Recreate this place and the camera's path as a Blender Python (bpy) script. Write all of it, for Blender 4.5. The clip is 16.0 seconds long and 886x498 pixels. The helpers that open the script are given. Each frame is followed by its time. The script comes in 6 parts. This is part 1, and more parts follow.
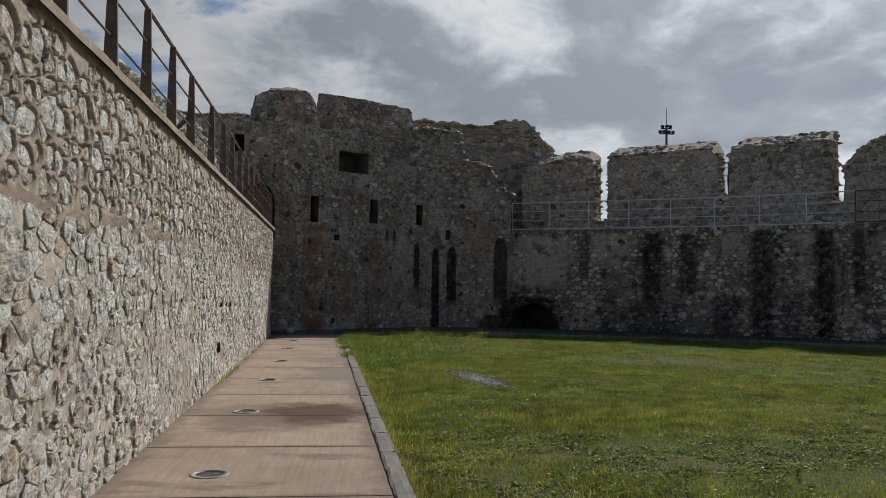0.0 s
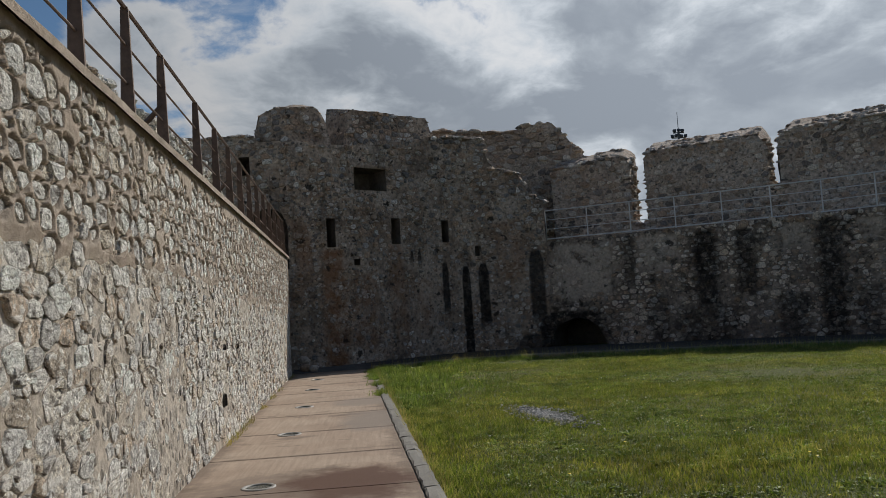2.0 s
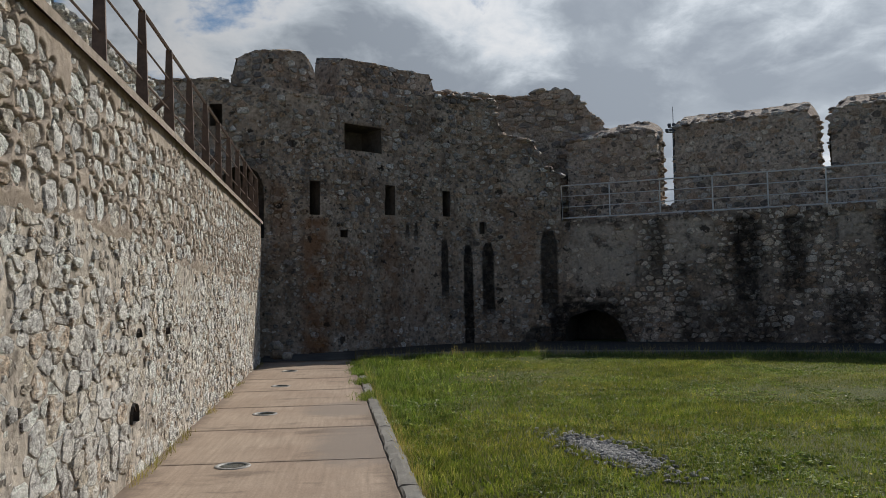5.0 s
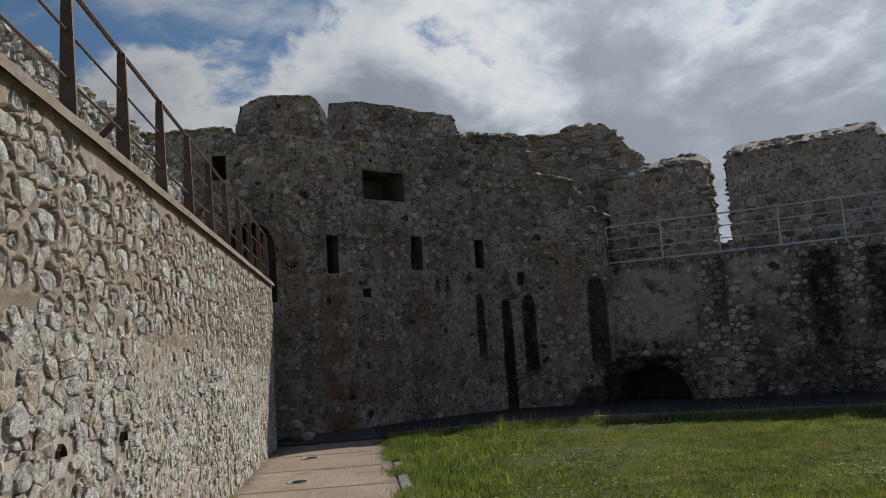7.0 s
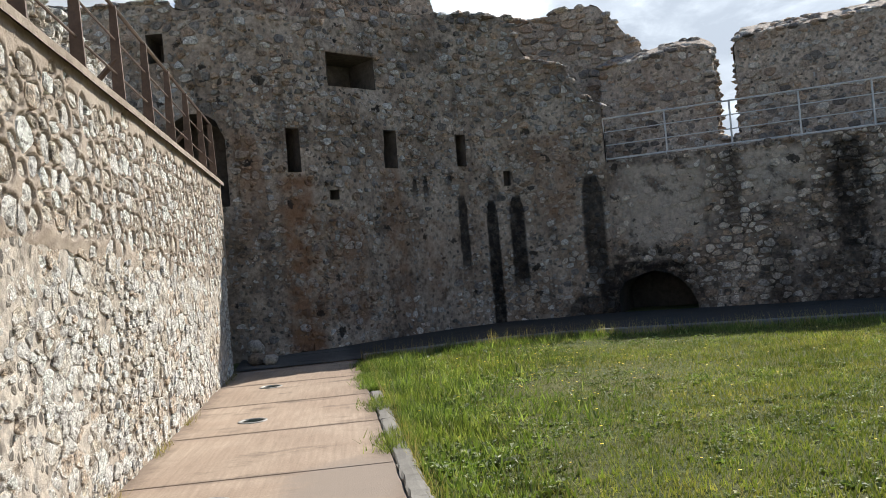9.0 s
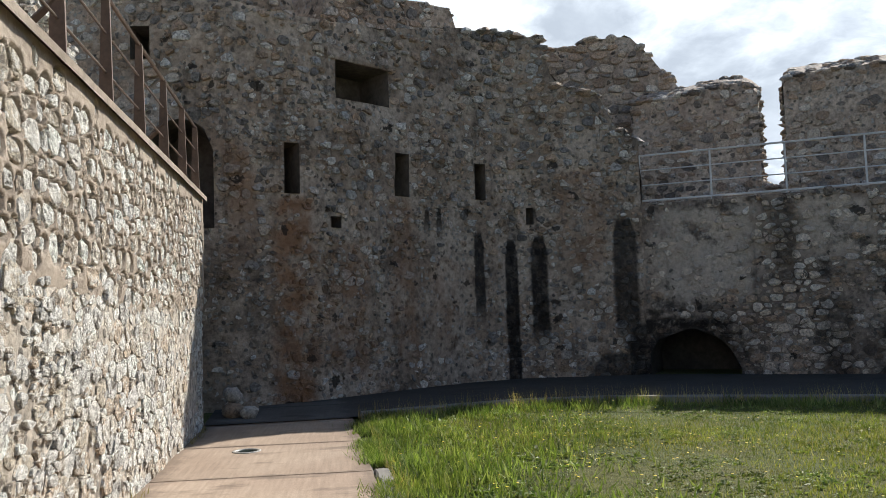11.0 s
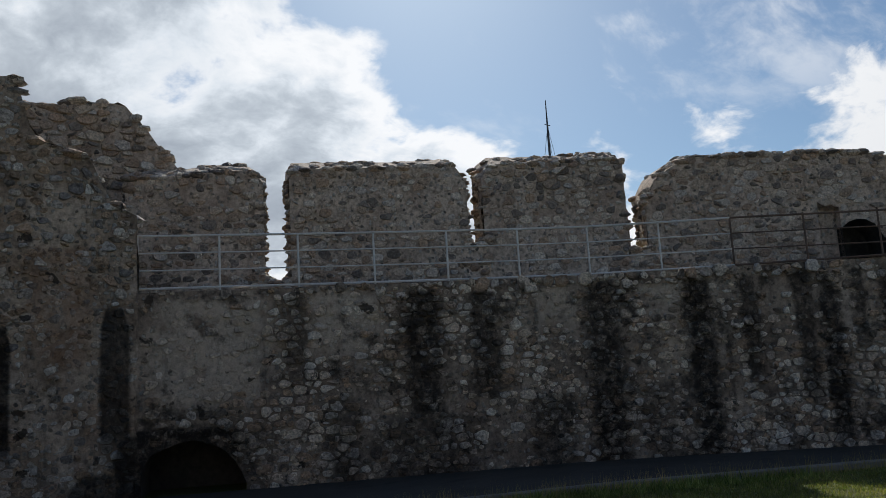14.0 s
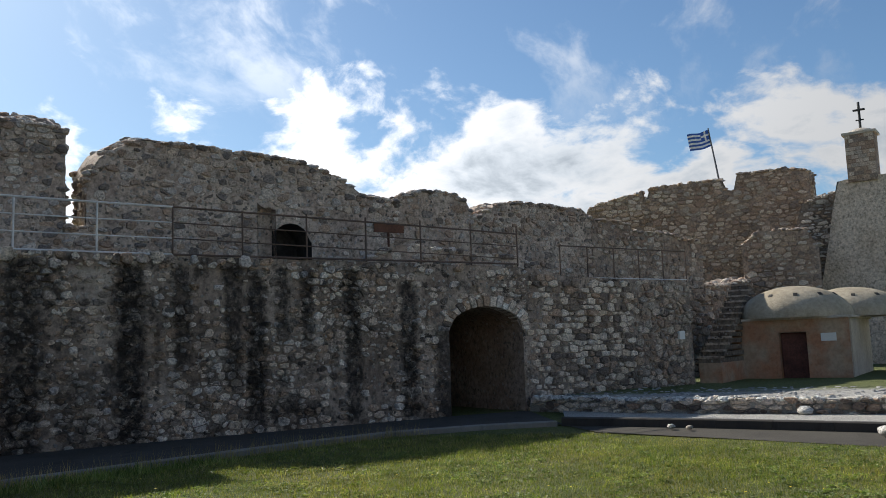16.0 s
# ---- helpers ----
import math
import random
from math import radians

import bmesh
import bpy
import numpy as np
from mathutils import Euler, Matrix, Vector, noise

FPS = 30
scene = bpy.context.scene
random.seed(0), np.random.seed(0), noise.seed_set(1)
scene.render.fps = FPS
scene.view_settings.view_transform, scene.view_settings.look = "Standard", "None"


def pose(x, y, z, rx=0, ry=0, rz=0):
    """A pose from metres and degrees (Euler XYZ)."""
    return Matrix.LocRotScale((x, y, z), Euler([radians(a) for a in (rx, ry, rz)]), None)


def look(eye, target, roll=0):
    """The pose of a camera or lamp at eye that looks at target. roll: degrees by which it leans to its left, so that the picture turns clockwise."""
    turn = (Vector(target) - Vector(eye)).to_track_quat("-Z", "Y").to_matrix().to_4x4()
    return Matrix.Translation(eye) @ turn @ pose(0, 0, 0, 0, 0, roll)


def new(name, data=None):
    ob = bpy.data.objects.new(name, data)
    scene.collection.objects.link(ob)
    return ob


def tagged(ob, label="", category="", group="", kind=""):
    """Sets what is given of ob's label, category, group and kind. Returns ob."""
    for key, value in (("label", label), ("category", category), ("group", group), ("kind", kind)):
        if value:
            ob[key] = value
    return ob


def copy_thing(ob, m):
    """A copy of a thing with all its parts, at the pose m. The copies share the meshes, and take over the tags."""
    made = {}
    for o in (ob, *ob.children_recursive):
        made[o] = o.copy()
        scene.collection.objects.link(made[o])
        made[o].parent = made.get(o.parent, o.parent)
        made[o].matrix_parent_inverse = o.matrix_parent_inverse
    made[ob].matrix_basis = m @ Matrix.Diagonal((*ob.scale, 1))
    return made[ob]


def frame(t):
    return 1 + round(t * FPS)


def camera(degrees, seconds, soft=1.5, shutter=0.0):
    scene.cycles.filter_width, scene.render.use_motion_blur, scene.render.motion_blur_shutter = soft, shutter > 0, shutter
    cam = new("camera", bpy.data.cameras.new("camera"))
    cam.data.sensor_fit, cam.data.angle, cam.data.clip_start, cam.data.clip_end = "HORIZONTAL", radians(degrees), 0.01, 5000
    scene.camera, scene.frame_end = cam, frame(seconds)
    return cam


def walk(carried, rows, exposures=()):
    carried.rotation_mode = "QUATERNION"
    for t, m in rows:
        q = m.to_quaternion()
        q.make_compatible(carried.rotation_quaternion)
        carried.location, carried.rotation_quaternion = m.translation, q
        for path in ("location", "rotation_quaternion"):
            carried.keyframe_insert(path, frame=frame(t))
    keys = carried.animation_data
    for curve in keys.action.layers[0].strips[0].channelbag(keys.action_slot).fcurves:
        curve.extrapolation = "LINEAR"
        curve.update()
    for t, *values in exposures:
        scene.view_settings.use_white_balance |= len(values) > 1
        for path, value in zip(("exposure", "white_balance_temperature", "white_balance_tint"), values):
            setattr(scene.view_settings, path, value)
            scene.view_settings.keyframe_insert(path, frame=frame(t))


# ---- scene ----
cam = camera(55.2, 16.0, soft=0.55)
METRES, EYE, TILT, LEAN, TURN = 16.53, 1.6, -3.1, 0.0, -5.4
ROWS = [
    (0.0, 0.0, 0.0, 0.0, -0.06, 5.49, -0.67),
    (0.5, -0.0086, 0.0388, 0.0018, 1.03, 6.79, 0.8),
    (1.0, -0.0115, 0.0789, 0.0024, 1.34, 7.11, 2.22),
    (1.5, -0.0183, 0.1174, 0.0037, 1.54, 7.33, 3.47),
    (2.0, -0.0233, 0.155, 0.0053, 1.68, 7.11, 3.63),
    (2.5, -0.0294, 0.1922, 0.0071, 3.31, 6.63, 2.57),
    (3.0, -0.0319, 0.2296, 0.0089, 3.54, 7.41, 3.23),
    (3.5, -0.0351, 0.2646, 0.0106, 3.23, 8.26, 1.07),
    (6.0, -0.0619, 0.4546, 0.02, -0.28, 4.82, 1.68),
    (6.5, -0.0643, 0.4922, 0.0252, 1.37, 5.41, 2.0),
    (7.0, -0.0695, 0.5296, 0.0307, 2.45, 10.04, 3.89),
    (7.5, -0.0719, 0.5686, 0.0335, 2.96, 10.59, 5.0),
    (8.0, -0.0789, 0.6048, 0.035, 2.12, 10.22, 5.89),
    (8.5, -0.0824, 0.6452, 0.0347, 0.96, 8.34, 6.31),
    (9.0, -0.0883, 0.6817, 0.0337, 0.47, 4.07, 4.99),
    (9.5, -0.092, 0.7173, 0.0352, 0.59, 3.6, 5.84),
    (12.0, -0.1309, 0.8897, 0.0466, -3.94, 10.01, -2.24),
    (12.5, -0.1345, 0.921, 0.0495, -11.68, 10.39, 0.74),
    (13.0, -0.1317, 0.9444, 0.0506, -22.56, 10.28, 3.42),
    (13.5, -0.1271, 0.9595, 0.0531, -27.66, 12.14, 4.16),
    (14.0, -0.1247, 0.9691, 0.0537, -36.02, 11.72, 5.25),
    (14.5, -0.1218, 0.9714, 0.0535, -42.87, 11.21, 4.52),
    (15.0, -0.1189, 0.9708, 0.053, -50.29, 9.97, 4.33),
    (15.5, -0.1155, 0.9685, 0.0528, -61.63, 8.66, 4.75),
    (16.0, -0.1116, 0.967, 0.0525, -72.82, 7.62, 5.03),
]
LIGHT = [(0.0, -0.3), (3.5, -0.3), (6.0, 0.05), (6.5, 0.18), (7.0, -0.35), (8.0, -0.35), (8.5, 0.12), (9.0, 0.76), (9.5, 0.8), (12.0, 0.65), (12.5, 0.85), (13.0, 0.1), (13.5, -0.05), (14.5, -0.05), (15.0, -0.1), (15.5, 0.12), (16.0, 0.5)]
walk(cam, [(t, pose(0, 0, EYE, TILT, LEAN, TURN) @ pose(METRES * x, METRES * y, METRES * z, 90 + pitch, roll, yaw)) for t, x, y, z, yaw, pitch, roll in ROWS], LIGHT)

# ---- world and sun ----
SUN_FLAT = Vector((0.66, 0.751, 0.0)).normalized()
SUN_UP = radians(36.5)
SUN_WAY = Vector((SUN_FLAT.x * math.cos(SUN_UP), SUN_FLAT.y * math.cos(SUN_UP), math.sin(SUN_UP)))


class Nodes:
    """Short-hand for building node trees."""

    def __init__(self, tree):
        self.tree = tree
        tree.nodes.clear()

    def add(self, kind, **inputs):
        n = self.tree.nodes.new(kind)
        for k, v in inputs.items():
            self.put(n, k, v)
        return n

    def put(self, n, k, v):
        slot = n.inputs[int(k[1:])] if k[0] == "i" and k[1:].isdigit() else n.inputs[k.replace("_", " ")]
        if isinstance(v, bpy.types.NodeSocket):
            self.tree.links.new(v, slot)
        else:
            slot.default_value = v

    def math(self, op, a, b=0.0, c=0.0, clamp=False):
        n = self.tree.nodes.new("ShaderNodeMath")
        n.operation, n.use_clamp = op, clamp
        for i, v in enumerate((a, b, c)):
            self.put(n, "i%d" % i, v)
        return n.outputs[0]

    def vec(self, op, a, b=(0, 0, 0)):
        n = self.tree.nodes.new("ShaderNodeVectorMath")
        n.operation = op
        self.put(n, "i0", a), self.put(n, "i1", b)
        return n.outputs["Value"] if op in ("DOT_PRODUCT", "LENGTH") else n.outputs[0]

    def noise(self, vector, scale, detail=4.0, rough=0.55, color=False):
        n = self.tree.nodes.new("ShaderNodeTexNoise")
        self.put(n, "Vector", vector), self.put(n, "Scale", scale), self.put(n, "Detail", detail), self.put(n, "Roughness", rough)
        return n.outputs["Color" if color else "Fac"]

    def ramp(self, fac, stops, mode="LINEAR"):
        n = self.tree.nodes.new("ShaderNodeValToRGB")
        n.color_ramp.interpolation = mode
        e = n.color_ramp.elements
        while len(e) < len(stops):
            e.new(0.5)
        for k, (p, c) in zip(e, stops):
            k.position = p
            k.color = (*c, 1) if isinstance(c, tuple) else (c, c, c, 1)
        self.put(n, "Fac", fac)
        return n.outputs["Color"]

    def mix(self, fac, a, b, blend="MIX"):
        n = self.tree.nodes.new("ShaderNodeMix")
        n.data_type, n.blend_type = "RGBA", blend
        for k, v in ((0, fac), (6, a), (7, b)):
            self.put(n, "i%d" % k, (*v, 1) if isinstance(v, tuple) and len(v) == 3 else v)
        return n.outputs[2]

    def range(self, v, a, b, lo=0.0, hi=1.0):
        n = self.tree.nodes.new("ShaderNodeMapRange")
        n.interpolation_type = "SMOOTHSTEP"
        for i, x in enumerate((v, a, b, lo, hi)):
            self.put(n, "i%d" % i, x)
        return n.outputs[0]


def make_world():
    w = bpy.data.worlds.new("sky")
    scene.world = w
    w.use_nodes = True
    g = Nodes(w.node_tree)
    way = g.add("ShaderNodeTexCoord").outputs["Generated"]
    sky = g.tree.nodes.new("ShaderNodeTexSky")
    sky.sky_type, sky.sun_disc = "NISHITA", False
    sky.sun_elevation, sky.sun_rotation = SUN_UP, math.atan2(SUN_FLAT.x, SUN_FLAT.y)
    sky.air_density, sky.dust_density, sky.ozone_density = 1.0, 0.6, 2.0
    blue = g.add("ShaderNodeBackground", Color=g.mix(1.0, sky.outputs[0], (0.78, 0.95, 1.06), "MULTIPLY"), Strength=0.070)
    xyz = g.add("ShaderNodeSeparateXYZ", Vector=way).outputs
    lift = g.math("ADD", g.math("MAXIMUM", xyz[2], 0.0), 0.42)
    flat = g.vec("DIVIDE", way, g.add("ShaderNodeCombineXYZ", X=lift, Y=lift, Z=lift).outputs[0])
    warp = g.vec("ADD", flat, g.vec("SCALE", g.noise(flat, 1.8, 4, color=True)))
    warp.node.inputs[1].links[0].from_node.inputs["Scale"].default_value = 0.22
    puff = g.noise(warp, 4.0, 12, 0.58)
    big = g.noise(flat, 0.85, 3, 0.5)
    body = g.math("ADD", g.math("MULTIPLY", puff, 0.70), g.math("MULTIPLY", big, 0.30))
    # the great cloud stands behind the tower; cumulus lie low all round; the sky clears overhead
    near = g.vec("DOT_PRODUCT", way, (0.26, 0.945, 0.20))
    cover = g.range(near, 0.84, 0.985, -0.055, 0.12)
    low = g.range(xyz[2], 0.18, 0.38, 0.125, -0.010)
    dens = g.math("ADD", g.math("ADD", body, cover), low)
    mask = g.range(dens, 0.525, 0.60)
    wisp = g.noise(g.vec("MULTIPLY", warp, (1.0, 1.9, 1.0)), 3.1, 12, 0.6)
    wisp = g.math("MULTIPLY", g.range(wisp, 0.52, 0.72, 0.0, 0.6), g.range(xyz[2], 0.20, 0.36))
    mask = g.math("MAXIMUM", mask, wisp)
    thick = g.range(dens, 0.57, 0.78)
    shade = g.noise(warp, 2.7, 10, 0.56)
    tone = g.math("ADD", thick, g.math("MULTIPLY", g.math("SUBTRACT", shade, 0.53), 1.9))
    col = g.ramp(tone, [(0.0, (0.93, 0.95, 0.98)), (0.35, (0.72, 0.78, 0.85)), (0.65, (0.53, 0.59, 0.66)), (1.0, (0.37, 0.42, 0.49))])
    glow = g.range(g.vec("DOT_PRODUCT", way, tuple(SUN_WAY)), 0.45, 0.97, 0.47, 1.05)
    cloud = g.add("ShaderNodeBackground", Color=col, Strength=glow)
    both = g.add("ShaderNodeMixShader", i0=mask, i1=blue.outputs[0], i2=cloud.outputs[0])
    g.tree.links.new(both.outputs[0], g.add("ShaderNodeOutputWorld").inputs["Surface"])


make_world()
lamp = bpy.data.lights.new("sun", "SUN")
lamp.energy, lamp.angle, lamp.color = 4.4, radians(0.6), (1.0, 0.95, 0.87)
sun = new("sun", lamp)
sun.matrix_world = look(tuple(SUN_WAY * 200), (0, 0, 0))


# ---- materials ----
def finish(g, color, rough, bump=None, strength=0.3, dist=0.02, metal=0.0, spec=0.3):
    b = g.add("ShaderNodeBsdfPrincipled", Base_Color=color, Roughness=rough, Metallic=metal)
    b.inputs["Specular IOR Level"].default_value = spec
    if bump is not None:
        n = g.add("ShaderNodeBump", Strength=strength, Distance=dist, Height=bump)
        g.put(b, "Normal", n.outputs[0])
    g.tree.links.new(b.outputs[0], g.add("ShaderNodeOutputMaterial").inputs["Surface"])


def material(name):
    m = bpy.data.materials.new(name)
    m.use_nodes = True
    return m, Nodes(m.node_tree)


def streaks(g, rows, taper=0.25, tip=0.7, wander=0.55, soft=(0.5, 1.35)):
    """Dark water stains that run down a wall: rows of place along the wall, half width, top, bottom, strength."""
    uv = g.add("ShaderNodeUVMap").outputs[0]
    sep = g.add("ShaderNodeSeparateXYZ", Vector=uv).outputs
    wob = g.noise(uv, 2.6, 8, 0.75)
    u = g.math("ADD", sep[0], g.math("MULTIPLY", g.math("SUBTRACT", wob, 0.5), wander))
    total = None
    for place, half, top, bottom, amount in rows:
        wide = g.range(sep[1], top - taper, top, half, half * tip)
        side = g.range(g.math("DIVIDE", g.math("ABSOLUTE", g.math("SUBTRACT", u, place)), wide), soft[0], soft[1], amount, 0.0)
        v = g.math("MULTIPLY", side, g.range(sep[1], top - 0.12, top + 0.04, 1.0, 0.0))
        v = g.math("MULTIPLY", v, g.range(sep[1], bottom - 0.25, bottom + 0.35, 0.0, 1.0))
        total = v if total is None else g.math("MAXIMUM", total, v)
    return total, sep, uv


TOWER_STREAKS = [(9.89, 0.13, 3.12, 1.3, .92), (10.66, 0.17, 2.98, -.3, .98), (11.28, 0.19, 3.04, 0.8, .97), (13.09, 0.27, 3.36, 0.8, .88),
                 (8.6, 0.08, 3.55, 3.05, .85), (8.9, 0.08, 3.6, 3.05, .9), (9.6, 0.07, 3.75, 3.3, .6), (11.2, .09, 3.65, 3.2, .85), (12.9, .7, 0.55, -.5, .85), (13.5, .5, 1.15, -.5, .95)]
WALL_STREAKS = [(2.75, 0.24, 3.5, 1.9, .6), (5.15, 0.42, 3.5, 0.9, .92), (6.35, 0.33, 3.46, 1.3, .86), (8.75, 0.44, 3.55, -.4, .9), (10.65, 0.32, 3.5, -.5, .95),
                (11.65, 0.19, 3.5, 1.2, .86), (12.68, 0.22, 3.5, 0.9, .86), (13.15, 0.22, 3.42, .0, .92), (13.75, 0.15, 3.5, 1.9, .86), (14.3, 0.16, 3.5, 1.7, .86),
                (15.38, 0.22, 3.46, -.1, .92), (16.78, 0.24, 3.2, -.1, .94), (0.6, 1.5, 1.25, -.4, .95), (3.6, .35, 1.6, -.4, .6), (7.6, .5, 1.4, -.4, .8),
                (5.0, 1.0, 1.2, -.5, .72), (9.7, .4, 1.5, -.5, .6), (17.7, .25, 2.2, -.4, .8)]
RUST_STREAKS = [(5.53, 0.40, 3.6, -.2, .95), (6.6, 0.5, 2.8, 0.4, .6), (7.95, 0.32, 3.7, 0.4, .6), (4.6, 0.3, 4.6, 2.3, .5), (12.2, .5, 4.4, 2.2, .5), (9.0, .35, 2.6, .6, .4)]


PLASTER = [(1.3, 1.0, 3.45, 1.5, .7), (3.7, 0.75, 3.45, 2.3, .6), (7.8, 0.5, 3.45, 2.7, .6), (9.9, .4, 3.4, 2.8, .6)]


def painted_pits(g, obj, scale, share):
    """Mask of sparse ragged blobs: painted shade of cavities where stones or mortar have fallen out."""
    v = g.tree.nodes.new("ShaderNodeTexVoronoi")
    bent = g.vec("ADD", obj, g.vec("MULTIPLY", g.noise(obj, 4.0, 7, 0.7, color=True), (0.50, 0.50, 0.50)))
    g.put(v, "Vector", g.vec("MULTIPLY", bent, (1.0, 1.0, 1.35))), g.put(v, "Scale", scale)
    cell = g.add("ShaderNodeSeparateXYZ", Vector=v.outputs["Color"]).outputs
    size = g.range(cell[1], 0.0, 1.0, 0.10, 0.30)
    return g.math("MULTIPLY", g.range(g.math("SUBTRACT", v.outputs["Distance"], size), -0.04, 0.03, 1.0, 0.0), g.range(cell[0], share, share - 0.02))


def weathered(g, color, dark, rust=()):
    """Lays noise-broken dark runs, and rust where named, over a masonry colour."""
    obj = g.add("ShaderNodeTexCoord").outputs["Object"]
    tower_face = dark is TOWER_STREAKS
    total, sep, uv = streaks(g, dark, *((0.45, 0.55, 0.10, (0.75, 1.12)) if tower_face else (0.25, 0.7)))
    run = g.noise(g.vec("MULTIPLY", uv, (2.4, 0.30, 1.0)), 1.0, 6, 0.62)
    broken = g.range(g.noise(obj, 5.5, 7, 0.75), 0.36, 0.56)
    least = 0.82 if tower_face else 0.48
    amount = g.math("MULTIPLY", total, g.math("ADD", g.math("MULTIPLY", broken, 1.0 - least), least))
    amount = g.math("MAXIMUM", amount, g.math("MULTIPLY", g.range(run, 0.56, 0.70), 0.50))
    if not tower_face:
        lime, _, _ = streaks(g, PLASTER, 0.1, 1.0)
        color = g.mix(g.math("MULTIPLY", lime, g.range(g.noise(obj, 2.6, 6, 0.6), 0.36, 0.5)), color, g.mix(1.0, (0.66, 0.57, 0.475, 1), g.ramp(g.noise(obj, 13, 7, 0.7), [(0.3, 0.62), (0.7, 1.2)]), "MULTIPLY"))
    if rust:
        red, _, _ = streaks(g, rust)
        color = g.mix(g.math("MULTIPLY", red, g.range(g.noise(obj, 3.0, 5), 0.3, 0.6)), color, g.mix(0.15, (0.27, 0.135, 0.066), color))
    blotch = g.math("MULTIPLY", g.range(g.noise(g.vec("ADD", obj, (3.0, 8.0, 1.0)), 1.15, 8, 0.68), 0.53, 0.63), 0.45 if tower_face else 0.78)
    amount = g.math("MAXIMUM", amount, g.math("MULTIPLY", blotch, g.math("ADD", g.math("MULTIPLY", broken, 0.6), 0.4)))
    # cavity shade painted as dark blobs on the flat colour, two sizes
    amount = g.math("MAXIMUM", amount, g.math("MULTIPLY", painted_pits(g, obj, 2.6, 0.22), 0.85))
    amount = g.math("MAXIMUM", amount, g.math("MULTIPLY", painted_pits(g, obj, 5.0, 0.13), 0.75))
    return g.mix(amount, color, (0.016, 0.0135, 0.012))


def stone_material(name, palette, dark=(), rust=(), lichen=0.5, pale=(0.46, 0.45, 0.41), pits=0.0):
    m, g = material(name)
    obj = g.add("ShaderNodeTexCoord").outputs["Object"]
    one = g.math("FRACT", g.math("ADD", g.add("ShaderNodeObjectInfo").outputs["Random"], g.add("ShaderNodeNewGeometry").outputs["Random Per Island"]))
    base = g.ramp(one, [(i / len(palette), c) for i, c in enumerate(palette)], "CONSTANT")
    grain = g.noise(obj, 21, 8, 0.7)
    blot = g.noise(obj, 5.2, 5, 0.6)
    color = g.mix(1.0, base, g.ramp(grain, [(0.3, 0.38), (0.5, 1.0), (0.7, 1.6)]), "MULTIPLY")
    color = g.mix(g.math("MULTIPLY", g.range(blot, 0.55, 0.72), lichen), color, pale)
    color = g.mix(g.math("MULTIPLY", g.range(g.noise(obj, 17.0, 6, 0.65), 0.56, 0.66), lichen * 0.9), color, pale)
    color = g.mix(g.math("MULTIPLY", g.range(g.noise(obj, 8.0, 7, 0.70), *((0.54, 0.66) if dark else (0.58, 0.70))), 0.62), color, (0.05, 0.042, 0.035))
    fine = None
    if pits:
        tall = g.vec("MULTIPLY", obj, (1.0, 0.6, 1.0))
        fine = g.noise(tall, 13, 7, 0.62)
        color = g.mix(g.math("MULTIPLY", g.range(fine, 0.52, 0.58), pits), color, (0.86, 0.83, 0.77))
        color = g.mix(g.math("MULTIPLY", g.range(fine, 0.45, 0.37), pits), color, (0.15, 0.125, 0.10))
        speck = g.noise(tall, 46, 5, 0.7)
        color = g.mix(g.math("MULTIPLY", g.range(speck, 0.56, 0.63), pits * 0.55), color, (0.13, 0.11, 0.09))
        color = g.mix(g.math("MULTIPLY", g.range(speck, 0.42, 0.35), pits * 0.55), color, (0.88, 0.86, 0.82))
    if dark:
        color = weathered(g, color, dark, rust)
    rough = g.range(grain, 0.2, 0.8, 0.78, 0.97)
    height = g.math("ADD", g.math("MULTIPLY", g.noise(obj, 16, 9, 0.75), 0.75), g.math("MULTIPLY", g.noise(obj, 60, 5, 0.7), 0.25))
    if fine is not None:
        height = g.math("ADD", height, g.math("MULTIPLY", fine, 1.6))
    finish(g, color, rough, height, 1.0, 0.06)
    return m


